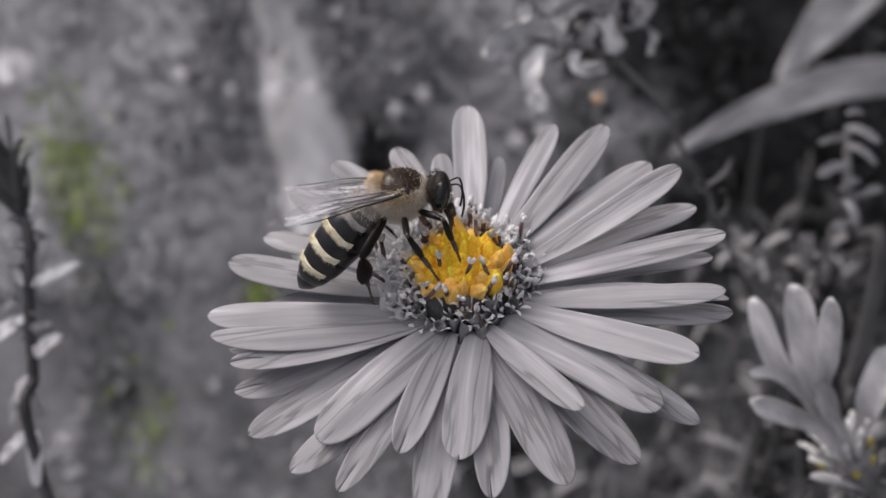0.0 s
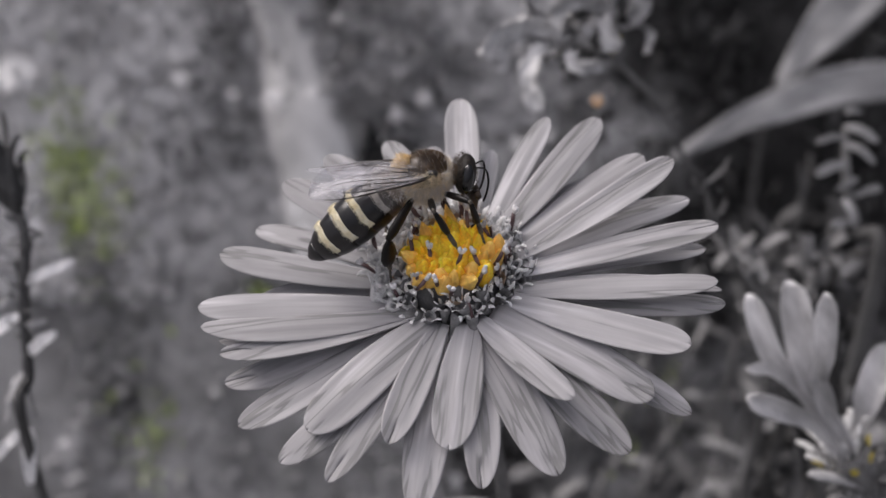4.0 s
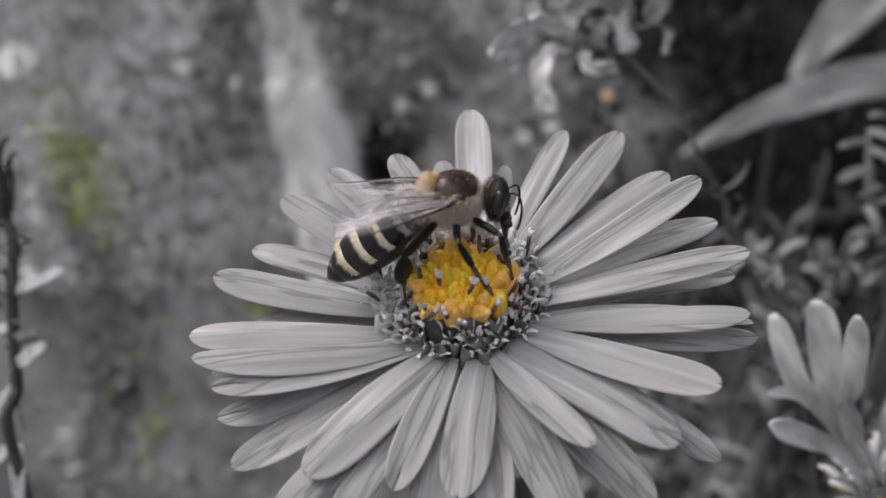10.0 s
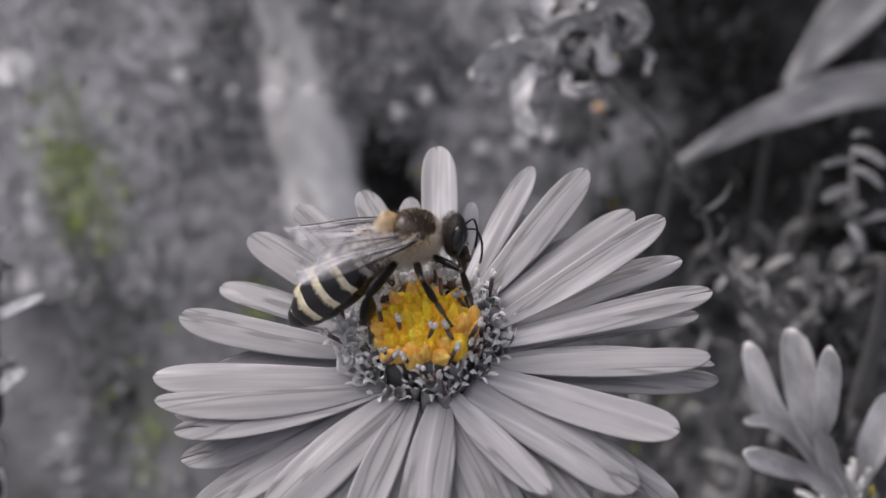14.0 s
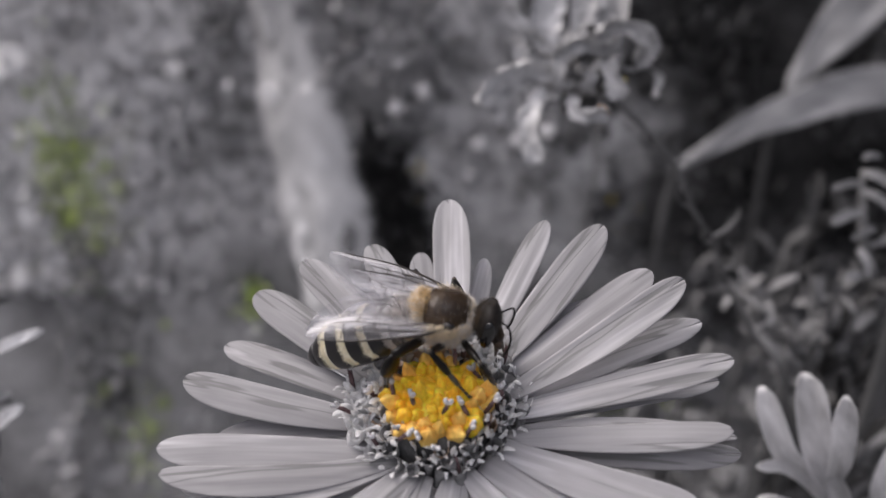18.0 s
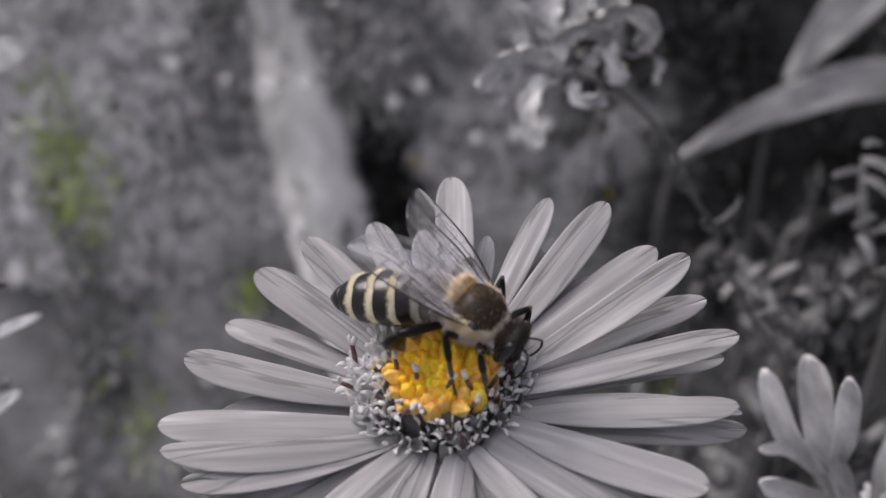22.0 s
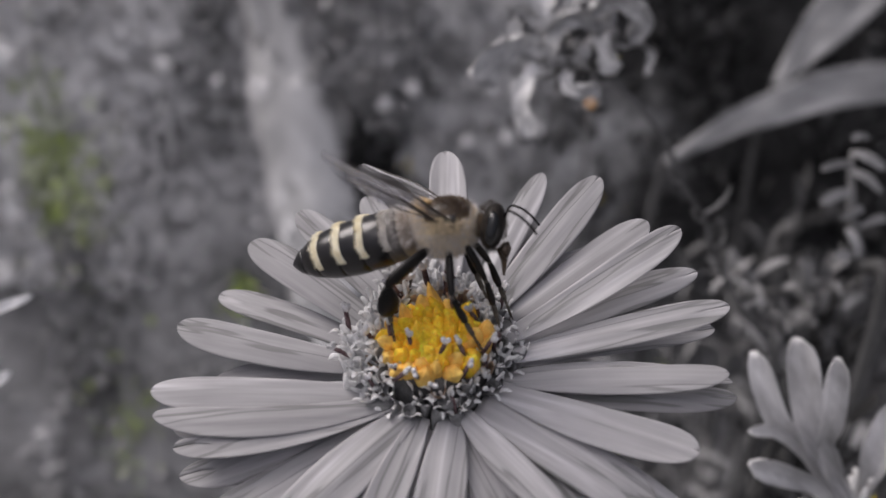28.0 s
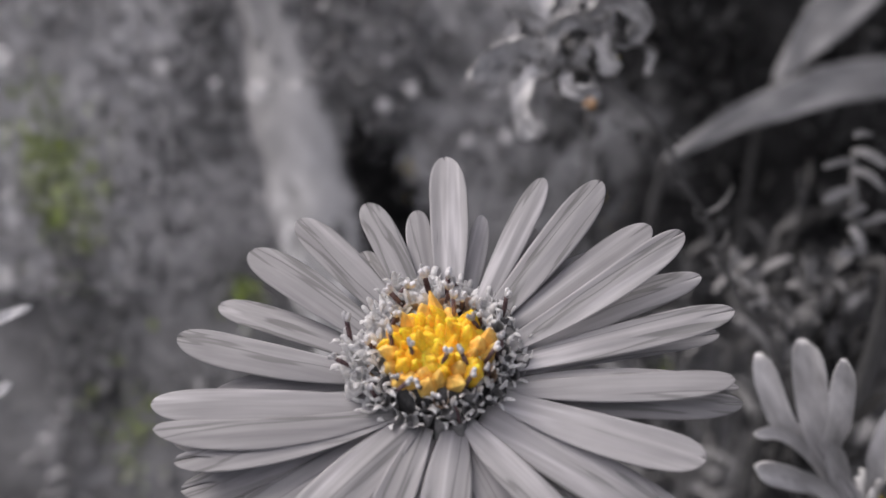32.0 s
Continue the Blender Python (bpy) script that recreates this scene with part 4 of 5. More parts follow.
def build_sprig(name, foot, top, leaves, size, mat, label, seed):
    """A leafy shoot: a bent stem and leaves all round its upper part."""
    r = random.Random(seed)
    f, t = Vector(foot), Vector(top)
    sp = thing(name, Matrix.Translation(f), label, "plant", "leafy shoots")
    line = spline([Vector((0, 0, 0)), (t - f) * 0.5 + Vector((r.uniform(-0.01, 0.01), r.uniform(-0.01, 0.01), 0)), t - f], 30)
    part("stem", mesh("stem", *tube(line, [0.0011 - 0.0007 * i / 29 for i in range(30)], 7), LEAF_DARK if mat is LEAF_DARK else STEM), sp)
    datas = [mesh("shoot_leaf", *scaled(blade(size * r.uniform(0.7, 1.2), size * 0.24, 0.3, 8, 4, 0.5, 0.5, curl=r.uniform(-0.9, 0.9), cup=0.2, twist=r.uniform(-0.5, 0.5), blunt=0.45)), mat) for _ in range(4)]
    for i in range(leaves):
        u = 1 - 0.55 * i / leaves
        p = line[min(29, int(u * 29))]
        part("shoot_leaf", datas[i % 4], sp, Matrix.Translation(p) @ pose(0, 0, 0, 0, 0, i * 137.5) @ pose(0, 0, 0, 0, -65 + 70 * i / leaves + r.uniform(-15, 15), 0))


def build_log():
    """A pale weathered branch lying down the bank."""
    a, b = Vector((-0.0470, 0.262, 0.1640)), Vector((-0.0672, 0.308, 0.2420))
    d = (b - a)
    pts = [a - d * 0.75 + Vector((0.006, 0, 0)), a - d * 0.4 + Vector((0.002, 0, 0)), a, b, b + d * 0.7 + Vector((0.004, 0, 0)), b + d * 1.6]
    line = spline(pts, 60)
    verts, faces = tube(line, [0.0178 + 0.0025 * math.sin(i * 0.5) + (0.003 if 20 < i < 26 else 0) for i in range(60)], 28)
    verts = [v + Vector((noise.noise(v * 60), noise.noise(v * 60 + Vector((5, 0, 0))), noise.noise(v * 60 + Vector((0, 9, 0))))) * 0.0022 for v in verts]
    log = thing("fallen_branch", Matrix.Identity(4), "pale weathered branch lying on the bank", "branch")
    part("branch_wood", mesh("branch_wood", verts, faces, BARK), log)
    r = random.Random(21)
    for k in range(120):
        i = r.randrange(6, 54)
        c, dn = line[i], (line[i + 1] - line[i]).normalized()
        out = Vector((r.uniform(-1.6, 1.7), -0.9, r.uniform(-0.2, 0.9)))
        out = (out - dn * out.dot(dn)).normalized()
        flake = blade(r.uniform(6, 16), r.uniform(3, 7), 0.7, 6, 4, 0.6, 0.5, curl=r.uniform(-0.3, 0.3), cup=-0.12, blunt=0.7)
        # flakes whitish left, darker right: light from the left put into their colour
        part("bark_flake", mesh("bark_flake", *scaled(flake), LEAF_WHITISH if out.x < -0.45 else LEAF_MID if out.x > 0.3 else BARK), log, Matrix.Translation(c + out * 0.0186) @ aim(dn * r.choice((-1, 1)), out))


SHADE_GAPS = [(-0.026, 0.172, 0.008, 0.020, 1.0), (-0.0385, 0.243, 0.008, 0.010, 0.9), (-0.10, 0.222, 0.008, 0.008, 0.5), (0.135, 0.235, 0.035, 0.03, 1.0), (0.15, 0.185, 0.06, 0.02, 1.0), (0.07, 0.175, 0.025, 0.014, 0.8)]


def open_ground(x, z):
    """How bare of herbs the bank is left, where deep shade is painted, 0 to 1."""
    return min(1.0, sum(s * math.exp(-((x - a) / w) ** 2 - ((z - b) / h) ** 2) for a, b, w, h, s in SHADE_GAPS))


def build_herbs(name, mat, count, size, span, label, seed, patches=None, bare=True, depth=(0.15, 0.38)):
    r = random.Random(seed)
    verts, faces = [], []
    made = 0
    shapes = [blade(1, 0.22, 0.03, 5, 2, 0.4, 0.5, curl=c, cup=0.2, blunt=0.4) for c in (-1.2, -0.5, 0.4, 1.0)]
    shapes += [blade(1, 0.5, 0.03, 5, 2, 0.4, 0.5, curl=c, cup=0.2, blunt=0.6) for c in (-0.8, 0.5)]
    while made < count:
        made += 1
        if patches:
            px, py, pr = patches[made % len(patches)]
            x, y = r.gauss(px, pr), r.gauss(py, pr)
        else:
            x, y = r.uniform(*span), r.uniform(*depth)
        z = bank(y)
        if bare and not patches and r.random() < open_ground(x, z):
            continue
        s = size * r.uniform(0.5, 1.5) * MM
        m = Matrix.Translation((x, y, z - 0.001)) @ pose(0, 0, 0, 0, 0, r.uniform(0, 360)) @ pose(0, 0, 0, r.uniform(-20, 20), r.uniform(-95, -15), 0) @ Matrix.Scale(s, 4)
        sv, sf = shapes[r.randrange(6)]
        k = len(verts)
        verts += [tuple(m @ Vector(p)) for p in sv]
        faces += [tuple(i + k for i in q) for q in sf]
    ob = new(name, mesh(name, verts, faces, mat))
    tagged(ob, label, "plants", kind="stuff")


def build_small_flower(p, rad, centre, label, seed, tilt=40):
    r = random.Random(seed)
    fl = thing("small_daisy", Matrix.Translation(p) @ pose(0, 0, 0, tilt, r.uniform(-20, 20), 0), label, "flower", "small background daisies")
    pet = mesh("petal", *scaled(blade(rad, rad * 0.42, 0.3, 6, 2, 0.5, 0.6, arch=0.08)), DRY if centre else WHITE_FLOWER)
    for k in range(9 if not centre else 5):
        part("petal", pet, fl, pose(0, 0, 0, 0, r.uniform(-15, 10), k * 40 + r.uniform(-6, 6)))
    part("centre", mesh("centre", *scaled(ball((0, 0, 0.3), (rad * (0.5 if centre else 0.3), rad * (0.5 if centre else 0.3), rad * 0.45), 10, 6)), ORANGE if centre else WHITE_FLOWER), fl)
    g = Vector((p[0], p[1] + 0.01, bank(p[1] + 0.01)))
    if p[2] > bank(p[1]) + 0.05 and not centre:
        g = Vector(p) + Vector((0, 0.026, -0.010))  # springs from the branch behind
    inv = fl.matrix_basis.inverted()
    part("stem", mesh("stem", *tube([inv @ v for v in spline([Vector(p), (Vector(p) + g) / 2 + Vector((0.002, 0, 0.002)), g], 8)], 0.0006, 6), STEM), fl)


def build_side_shoot():
    """A shoot with a few pale narrow leaves near its top."""
    pts = [Vector(p) for p in ((0.0512, 0.0594, 0.3047), (0.0511, 0.0575, 0.3019), (0.0513, 0.0547, 0.2978), (0.0524, 0.0516, 0.2931), (0.0542, 0.0468, 0.2862), (0.058, 0.05, 0.20), (0.064, 0.07, 0.0))]
    m = Matrix.Translation(pts[-1])
    sp = thing("leafy_shoot", m, "grey leafy shoot with a few pale narrow leaves", "plant", "leafy shoots")
    inv = m.inverted()
    part("stem", mesh("stem", *tube([inv @ p for p in spline(pts, 40)], [0.0003 + 0.00003 * i for i in range(40)], 7), LEAF_SLOPE), sp)
    for a, b, wid in (((51.1, 59.0, 304.6), (55.0, 57.6, 303.0), 1.7), ((50.9, 58.0, 303.2), (47.0, 57.5, 303.0), 1.3), ((50.7, 57.6, 302.6), (54.6, 56.0, 300.6), 1.6), ((51.0, 56.2, 300.6), (46.9, 55.0, 299.6), 1.9),
                      ((50.4, 53.6, 296.8), (52.1, 51.4, 293.7), 1.7), ((53.2, 60.0, 306.1), (50.8, 59.6, 306.1), 1.1), ((52.5, 54.9, 298.6), (49.5, 54.0, 298.0), 1.3), ((52.0, 54.0, 297.0), (55.3, 54.2, 298.0), 1.5),
                      ((51.5, 52.0, 294.0), (48.4, 51.0, 294.6), 1.6), ((52.5, 50.5, 291.5), (55.4, 49.8, 292.5), 1.6), ((53.0, 49.5, 290.0), (50.2, 48.2, 288.6), 1.6)):
        p, q = inv @ (Vector(a) * MM) / MM, inv @ (Vector(b) * MM) / MM
        rb = ribbon([p, p.lerp(q, 0.5) + Vector((rnd.uniform(-0.4, 0.4), 0, rnd.uniform(0.1, 0.8))), q], wid * 0.75, 0.22, (rnd.uniform(-0.5, 0.5), -0.8, 0.5), 0.4, 0.55, 0.25, 0.05, 0.1, 12, 4)
        part("shoot_leaf", mesh("shoot_leaf", *scaled(rb), LEAF_SHOOT if wid > 1.65 else LEAF_MID), sp)


def build_dried_sprig(line, clumps, seed):
    """A dried shoot with clumps of small shrivelled leaves along it; millimetres."""
    r = random.Random(seed)
    foot = Vector(line[-1]) * MM
    m = Matrix.Translation(foot)
    sp = thing("dried_sprig", m, "dull grey sprig with small shrivelled leaves", "plant", "dried sprigs")
    inv = m.inverted()
    part("stem", mesh("stem", *tube([inv @ p for p in spline([Vector(p) * MM for p in line], 40)], [0.0003 + 0.00002 * i for i in range(40)], 7), LEAF_SLOPE), sp)
    for x, y, z, size, count in clumps:
        c = inv @ (Vector((x, y, z)) * MM)
        for k in range(count):
            b = blade(size * r.uniform(0.8, 1.5), size * r.uniform(0.22, 0.36), 0.18, 10, 4, 0.5, 0.6, curl=r.uniform(-1.6, 1.6), cup=r.uniform(0.1, 0.4), twist=r.uniform(-0.8, 0.8), blunt=0.5)
            part("shoot_leaf", mesh("shoot_leaf", *scaled(b), LEAF_SHOOT), sp, Matrix.Translation(c) @ pose(0, 0, 0, 0, 0, k * 137.5 + r.uniform(-20, 20)) @ pose(0, 0, 0, r.uniform(-40, 40), -r.uniform(-20, 75), 0))


build_half_open_aster()
build_withered_aster()
build_side_shoot()
build_dried_sprig([(42.4, 64.7, 282.9), (44.2, 62.8, 280.1), (46.3, 60.8, 277.3), (48.9, 58.5, 273.9), (52, 62, 220), (60, 75, 0)], [(41.4, 64.0, 281.9, 4.2, 7), (45.3, 63.8, 281.6, 4.0, 5), (44.1, 62.0, 278.9, 4.2, 5), (46.9, 59.9, 275.9, 4.0, 4)], 61)
build_dried_sprig([(56.6, 66.1, 285.0), (55.5, 63.8, 281.6), (53.8, 61.3, 277.9), (52.2, 59.2, 274.9), (57, 64, 220), (68, 80, 0)], [(55.4, 63.8, 281.6, 4.6, 5), (52.6, 62.2, 279.3, 4.8, 5), (55.0, 61.1, 277.6, 4.6, 5), (51.4, 59.9, 275.9, 4.2, 4), (57.8, 61.5, 278.3, 4.2, 4)], 62)
build_broad_leaves()
build_bud_stalk()
build_log()
# the near-black shoots are added to darken the gap behind the half-open aster
for k, (f, t, n, s, mt) in enumerate([((0.072, 0.13, 0.0), (0.0660, 0.105, 0.2620), 30, 8, LEAF_SLOPE), ((0.078, 0.13, 0.0), (0.0720, 0.110, 0.2700), 30, 8, LEAF_SLOPE), ((0.056, 0.12, 0.0), (0.0475, 0.100, 0.2600), 26, 7, LEAF_SLOPE),
                                      ((0.062, 0.055, 0.0), (0.0525, 0.0420, 0.2750), 40, 7, LEAF_SHADE), ((0.066, 0.075, 0.0), (0.0560, 0.0610, 0.2800), 60, 8, LEAF_SHADE), ((0.070, 0.075, 0.0), (0.0600, 0.0590, 0.2740), 60, 8, LEAF_SHADE), ((0.060, 0.05, 0.0), (0.0515, 0.0400, 0.2600), 40, 7, LEAF_DARK), ((0.062, 0.075, 0.0), (0.0560, 0.0620, 0.2600), 30, 8, LEAF_DARK), ((0.02, 0.12, 0.0), (0.025, 0.10, 0.215), 26, 10, LEAF_MID), ((0.055, 0.12, 0.0), (0.052, 0.10, 0.235), 28, 10, LEAF_SHOOT),
                                      ((0.075, 0.12, 0.0), (0.070, 0.10, 0.240), 28, 10, LEAF_SHOOT), ((0.04, 0.11, 0.0), (0.038, 0.095, 0.230), 26, 10, LEAF_MID)]):
    build_sprig("leafy_shoot", f, t, n, s, mt, "dark leafy shoot with narrow leaves, filling a dark gap" if mt in (LEAF_DARK, LEAF_SHADE) else "grey leafy shoot with narrow leaves", 40 + k)
build_herbs("bank_herbs", LEAF_BANK, 10500, 6, (-0.16, 0.045), "grey mossy herbs and fine grass on the bank", 1)
build_herbs("bank_lichen", LEAF_WHITISH, 5200, 5, (-0.27, -0.085), "small whitish leaves on the upper left of the bank", 8, depth=(0.285, 0.40))
build_herbs("bank_moss", LEAF_WHITISH, 15000, 5, (-0.30, -0.118), "dense small whitish leaves on the far left of the bank", 9, depth=(0.245, 0.40))
build_herbs("bank_grass", LEAF_RIGHT_SHADE, 4500, 12, (0.085, 0.24), "herbs and grass on the right bank, darkened as in deep shade", 5, depth=(0.24, 0.39))
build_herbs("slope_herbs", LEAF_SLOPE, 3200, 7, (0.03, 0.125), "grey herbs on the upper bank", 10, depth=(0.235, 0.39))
build_herbs("foot_herbs", LEAF_FOOT, 5200, 9, (0.03, 0.24), "grey herbs at the foot of the bank", 7, bare=False, depth=(0.15, 0.252))
build_herbs("dock_leaves", LEAF_MID, 130, 24, (0.03, 0.20), "broad grey leaves low on the bank", 14, bare=False, depth=(0.15, 0.24))
# dark leaves that paint the shade between the herbs
build_herbs("bank_undergrowth", LEAF_DARK, 900, 12, (0.05, 0.3), "dark leaves put in for the shade between the herbs", 2, bare=False)
# black leaves painted where only deep shade lies, by the branch and rightwards
build_herbs("hollow_litter", LEAF_SHADE, 3300, 8, (0, 0), "near-black leaves standing in for deep shade in gaps of the bank", 6, [(-0.0230, 0.264, 0.0045), (-0.0190, 0.255, 0.005), (-0.0285, 0.271, 0.0035), (-0.0325, 0.2735, 0.003), (-0.0265, 0.2665, 0.004), (-0.0190, 0.2590, 0.004), (-0.0130, 0.2560, 0.005), (-0.0385, 0.2995, 0.005), (0.135, 0.31, 0.02), (0.15, 0.275, 0.022), (0.07, 0.262, 0.012), (0.018, 0.206, 0.010), (0.031, 0.212, 0.009)])
build_herbs("ridge_herbs", LEAF_PALE, 3000, 10, (0, 0), "tall grey herbs beside the fallen branch", 15, [(-0.0365, 0.2930, 0.0045), (-0.0300, 0.290, 0.005), (-0.0280, 0.2855, 0.005), (-0.0320, 0.2820, 0.004), (-0.0440, 0.2890, 0.004), (-0.0430, 0.2830, 0.004), (-0.0200, 0.2880, 0.006)])
build_herbs("shaded_herbs", LEAF_MID, 560, 6, (0, 0), "patches of darker herbs on the bank", 12, [(-0.088, 0.2945, 0.004), (-0.095, 0.2845, 0.006), (-0.087, 0.269, 0.008), (-0.100, 0.2605, 0.009), (-0.084, 0.276, 0.006), (-0.110, 0.270, 0.009)])
build_herbs("pale_leaves", LEAF_PALE, 380, 9, (-0.34, 0.34), "scattered pale leaves on the bank", 3)
build_herbs("green_herbs", LEAF_GREEN, 1100, 5, (0, 0), "fresh green leaves in small tufts", 4, [(-0.1545, 0.268, 0.005), (-0.158, 0.272, 0.006), (-0.147, 0.2665, 0.006), (-0.140, 0.266, 0.008), (-0.152, 0.263, 0.006), (-0.155, 0.274, 0.007), (-0.123, 0.2174, 0.007), (-0.079, 0.243, 0.0025), (0.070, 0.2165, 0.004), (0.090, 0.227, 0.003)])
build_herbs("yellow_herbs", YELLOW_RIM, 46, 5, (0, 0), "few yellowish leaves beside the dark gaps", 11, [(-0.0111, 0.2663, 0.0025), (-0.038, 0.3005, 0.003), (0.0695, 0.259, 0.004)])
# small flowers on the bank: place, size, with an orange eye or not
for k, (x, y, rad, c) in enumerate([(-0.0205, 0.2792, 3.4, False), (-0.0610, 0.2450, 4.4, False), (-0.0488, 0.2490, 2.8, False), (-0.1060, 0.2858, 3.2, False), (0.0277, 0.2735, 3.2, False), (0.0384, 0.2751, 3.4, False), (0.0118, 0.2728, 2.8, False), (-0.0096, 0.2821, 3.2, False),
                                    (-0.1717, 0.287, 8.5, False), (-0.1706, 0.2478, 4.5, False), (0.0333, 0.1373, 1.7, True)]):
    p = Vector((x, y, 0.2753)) if c else Vector((x, y - 0.008, max(bank(y) + 0.007, 0.235 if y < 0.25 and -0.07 < x < -0.04 else 0)))
    build_small_flower(p, rad, c, "small pale daisy with an orange eye" if c else "small whitish daisy out of focus on the bank", 70 + k)
# ---- the honeybee: x ahead, z up, the origin in the middle of its thorax ----
def hairs(surface, count, length, thick, seed, droop=0.25):
    """Short tapered hairs on points of a surface: a function of a random number that gives place and normal."""
    r = random.Random(seed)
    verts, faces = [], []
    for _ in range(count):
        p, n = surface(r)
        n = (n + Vector((r.uniform(-0.5, 0.5) - droop, r.uniform(-0.5, 0.5), r.uniform(-0.5, 0.5)))).normalized()
        a = n.orthogonal().normalized()
        b = n.cross(a)
        s = length * r.uniform(0.5, 1.25)
        k = len(verts)
        mid = p + n * s * 0.55 + Vector((-0.1, 0, 0)) * s
        for c, w in ((p, thick), (mid, thick * 0.7)):
            for j in range(3):
                g = 2.0944 * j
                verts.append(c + (a * math.cos(g) + b * math.sin(g)) * w)
        verts.append(p + n * s + Vector((-0.28, 0, -0.05)) * s)
        for j in range(3):
            i = (j + 1) % 3
            faces += [(k + j, k + i, k + 3 + i, k + 3 + j), (k + 3 + j, k + 3 + i, k + 6)]
    return verts, faces


def on_ellipsoid(c, rad, keep=lambda d: True):
    def pick(r):
        while True:
            d = Vector((r.gauss(0, 1), r.gauss(0, 1), r.gauss(0, 1))).normalized()
            if keep(d):
                break
        p = Vector((c[0] + d.x * rad[0], c[1] + d.y * rad[1], c[2] + d.z * rad[2]))
        n = Vector((d.x / rad[0], d.y / rad[1], d.z / rad[2])).normalized()
        return p, n
    return pick


BELLY = [(0.0, 0.65), (0.05, 1.10), (0.14, 1.42), (0.28, 1.58), (0.44, 1.62), (0.58, 1.56), (0.72, 1.38), (0.84, 1.07), (0.94, 0.62), (1.0, 0.18)]
TAIL_LONG = 7.5


def belly_radius(u):
    for (a, r), (b, s) in zip(BELLY, BELLY[1:]):
        if u <= b:
            return r + (s - r) * (u - a) / (b - a)
    return 0.20


def ring(u0, u1, lift, n=6, seg=28, squash=0.92, flare=0.0):
    prof = []
    for i in range(n + 1):
        u = u0 + (u1 - u0) * i / n
        prof.append((-u * TAIL_LONG, belly_radius(u) + lift * (math.sin(math.pi * min(1, 0.15 + i / n * 0.85)) if flare == 0 else 1) + flare * i / n))
    return lathe(prof, seg, squash, "x")


def wing_piece(length, width, fore=True):
    """A wing along -x from its root, front edge towards +y; membrane and veins."""
    n, k = 18, 8
    top, bot = [], []

    def edge(u):
        front = width * 0.20 * math.sin(math.pi * min(1, u * 0.92 + 0.04)) ** 0.7
        back = -width * (0.82 if fore else 0.76) * (math.sin(math.pi * min(1.0, 0.05 + 0.90 * u ** 1.35)) ** 0.8)
        return back, front
    for i in range(n + 1):
        u = i / n
        lo, hi = edge(u)
        if i == n:
            lo, hi = lo * 0.55, hi * 0.55
        ra, rb = [], []
        for j in range(k + 1):
            v = j / k
            y = lo + (hi - lo) * v
            z = 0.10 * math.sin(u * 9 + v * 4) * 0.6 + 0.12 * math.cos(v * 9) * 0.5
            ra.append((-length * u, y, z + 0.012))
            rb.append((-length * u, y, z - 0.012))
        top.append(ra)
        bot.append(rb)
    v1, f1 = grid(top)
    v2, f2 = grid(bot)
    m = len(v1)
    faces = f1 + [tuple(reversed([a + m for a in q])) for q in f2]
    c = k + 1
    for i in range(n):
        a, b = i * c, (i + 1) * c
        faces += [(a, b, b + m, a + m), (b + k, a + k, a + k + m, b + k + m)]
    veins = []
    for frac, end, w in ((1.0, 0.9, 0.085), (0.84, 0.66, 0.045), (0.62, 0.85, 0.032), (0.42, 0.8, 0.028), (0.2, 0.7, 0.026)):
        pts = []
        for i in range(14):
            u = end * i / 13
            lo, hi = edge(u)
            v = frac if frac == 1.0 else frac + (0.06 * math.sin(u * 6 + frac * 9))
            y = lo + (hi - lo) * v
            pts.append((-length * u, y, 0.10 * math.sin(u * 9 + v * 4) * 0.6 + 0.12 * math.cos(v * 9) * 0.5 + 0.02))
        veins.append(tube(pts, [w * (1 - 0.7 * i / 13) for i in range(14)], 5))
    for u, a, b in ((0.35, 0.45, 0.62), (0.5, 0.62, 0.86), (0.6, 0.42, 0.62), (0.72, 0.63, 0.95), (0.45, 0.2, 0.42)):
        lo, hi = edge(u)
        pts = [(-length * (u + 0.03 * t), lo + (hi - lo) * (a + (b - a) * t), 0.10 * math.sin(u * 9 + (a + (b - a) * t) * 4) * 0.6 + 0.12 * math.cos((a + (b - a) * t) * 9) * 0.5 + 0.02) for t in (0, 0.33, 0.66, 1)]
        veins.append(tube(pts, 0.022, 5))
    return (v1 + v2, faces), join(veins)


HIPS = {"front": (1.05, 0.8, -1.1), "middle": (0.1, 0.95, -1.3), "hind": (-0.95, 0.95, -1.1)}
REACH = {"front": (2.2, 3.9), "middle": (2.5, 4.4), "hind": (3.0, 4.4)}
STANCE = {"front": (3.2, 1.5, -4.4), "middle": (1.7, 2.6, -4.4), "hind": (-3.2, 2.5, -4.2)}
DANGLE = {"front": (1.9, 1.1, -4.0), "middle": (-0.6, 1.6, -5.2), "hind": (-3.0, 1.3, -5.6)}


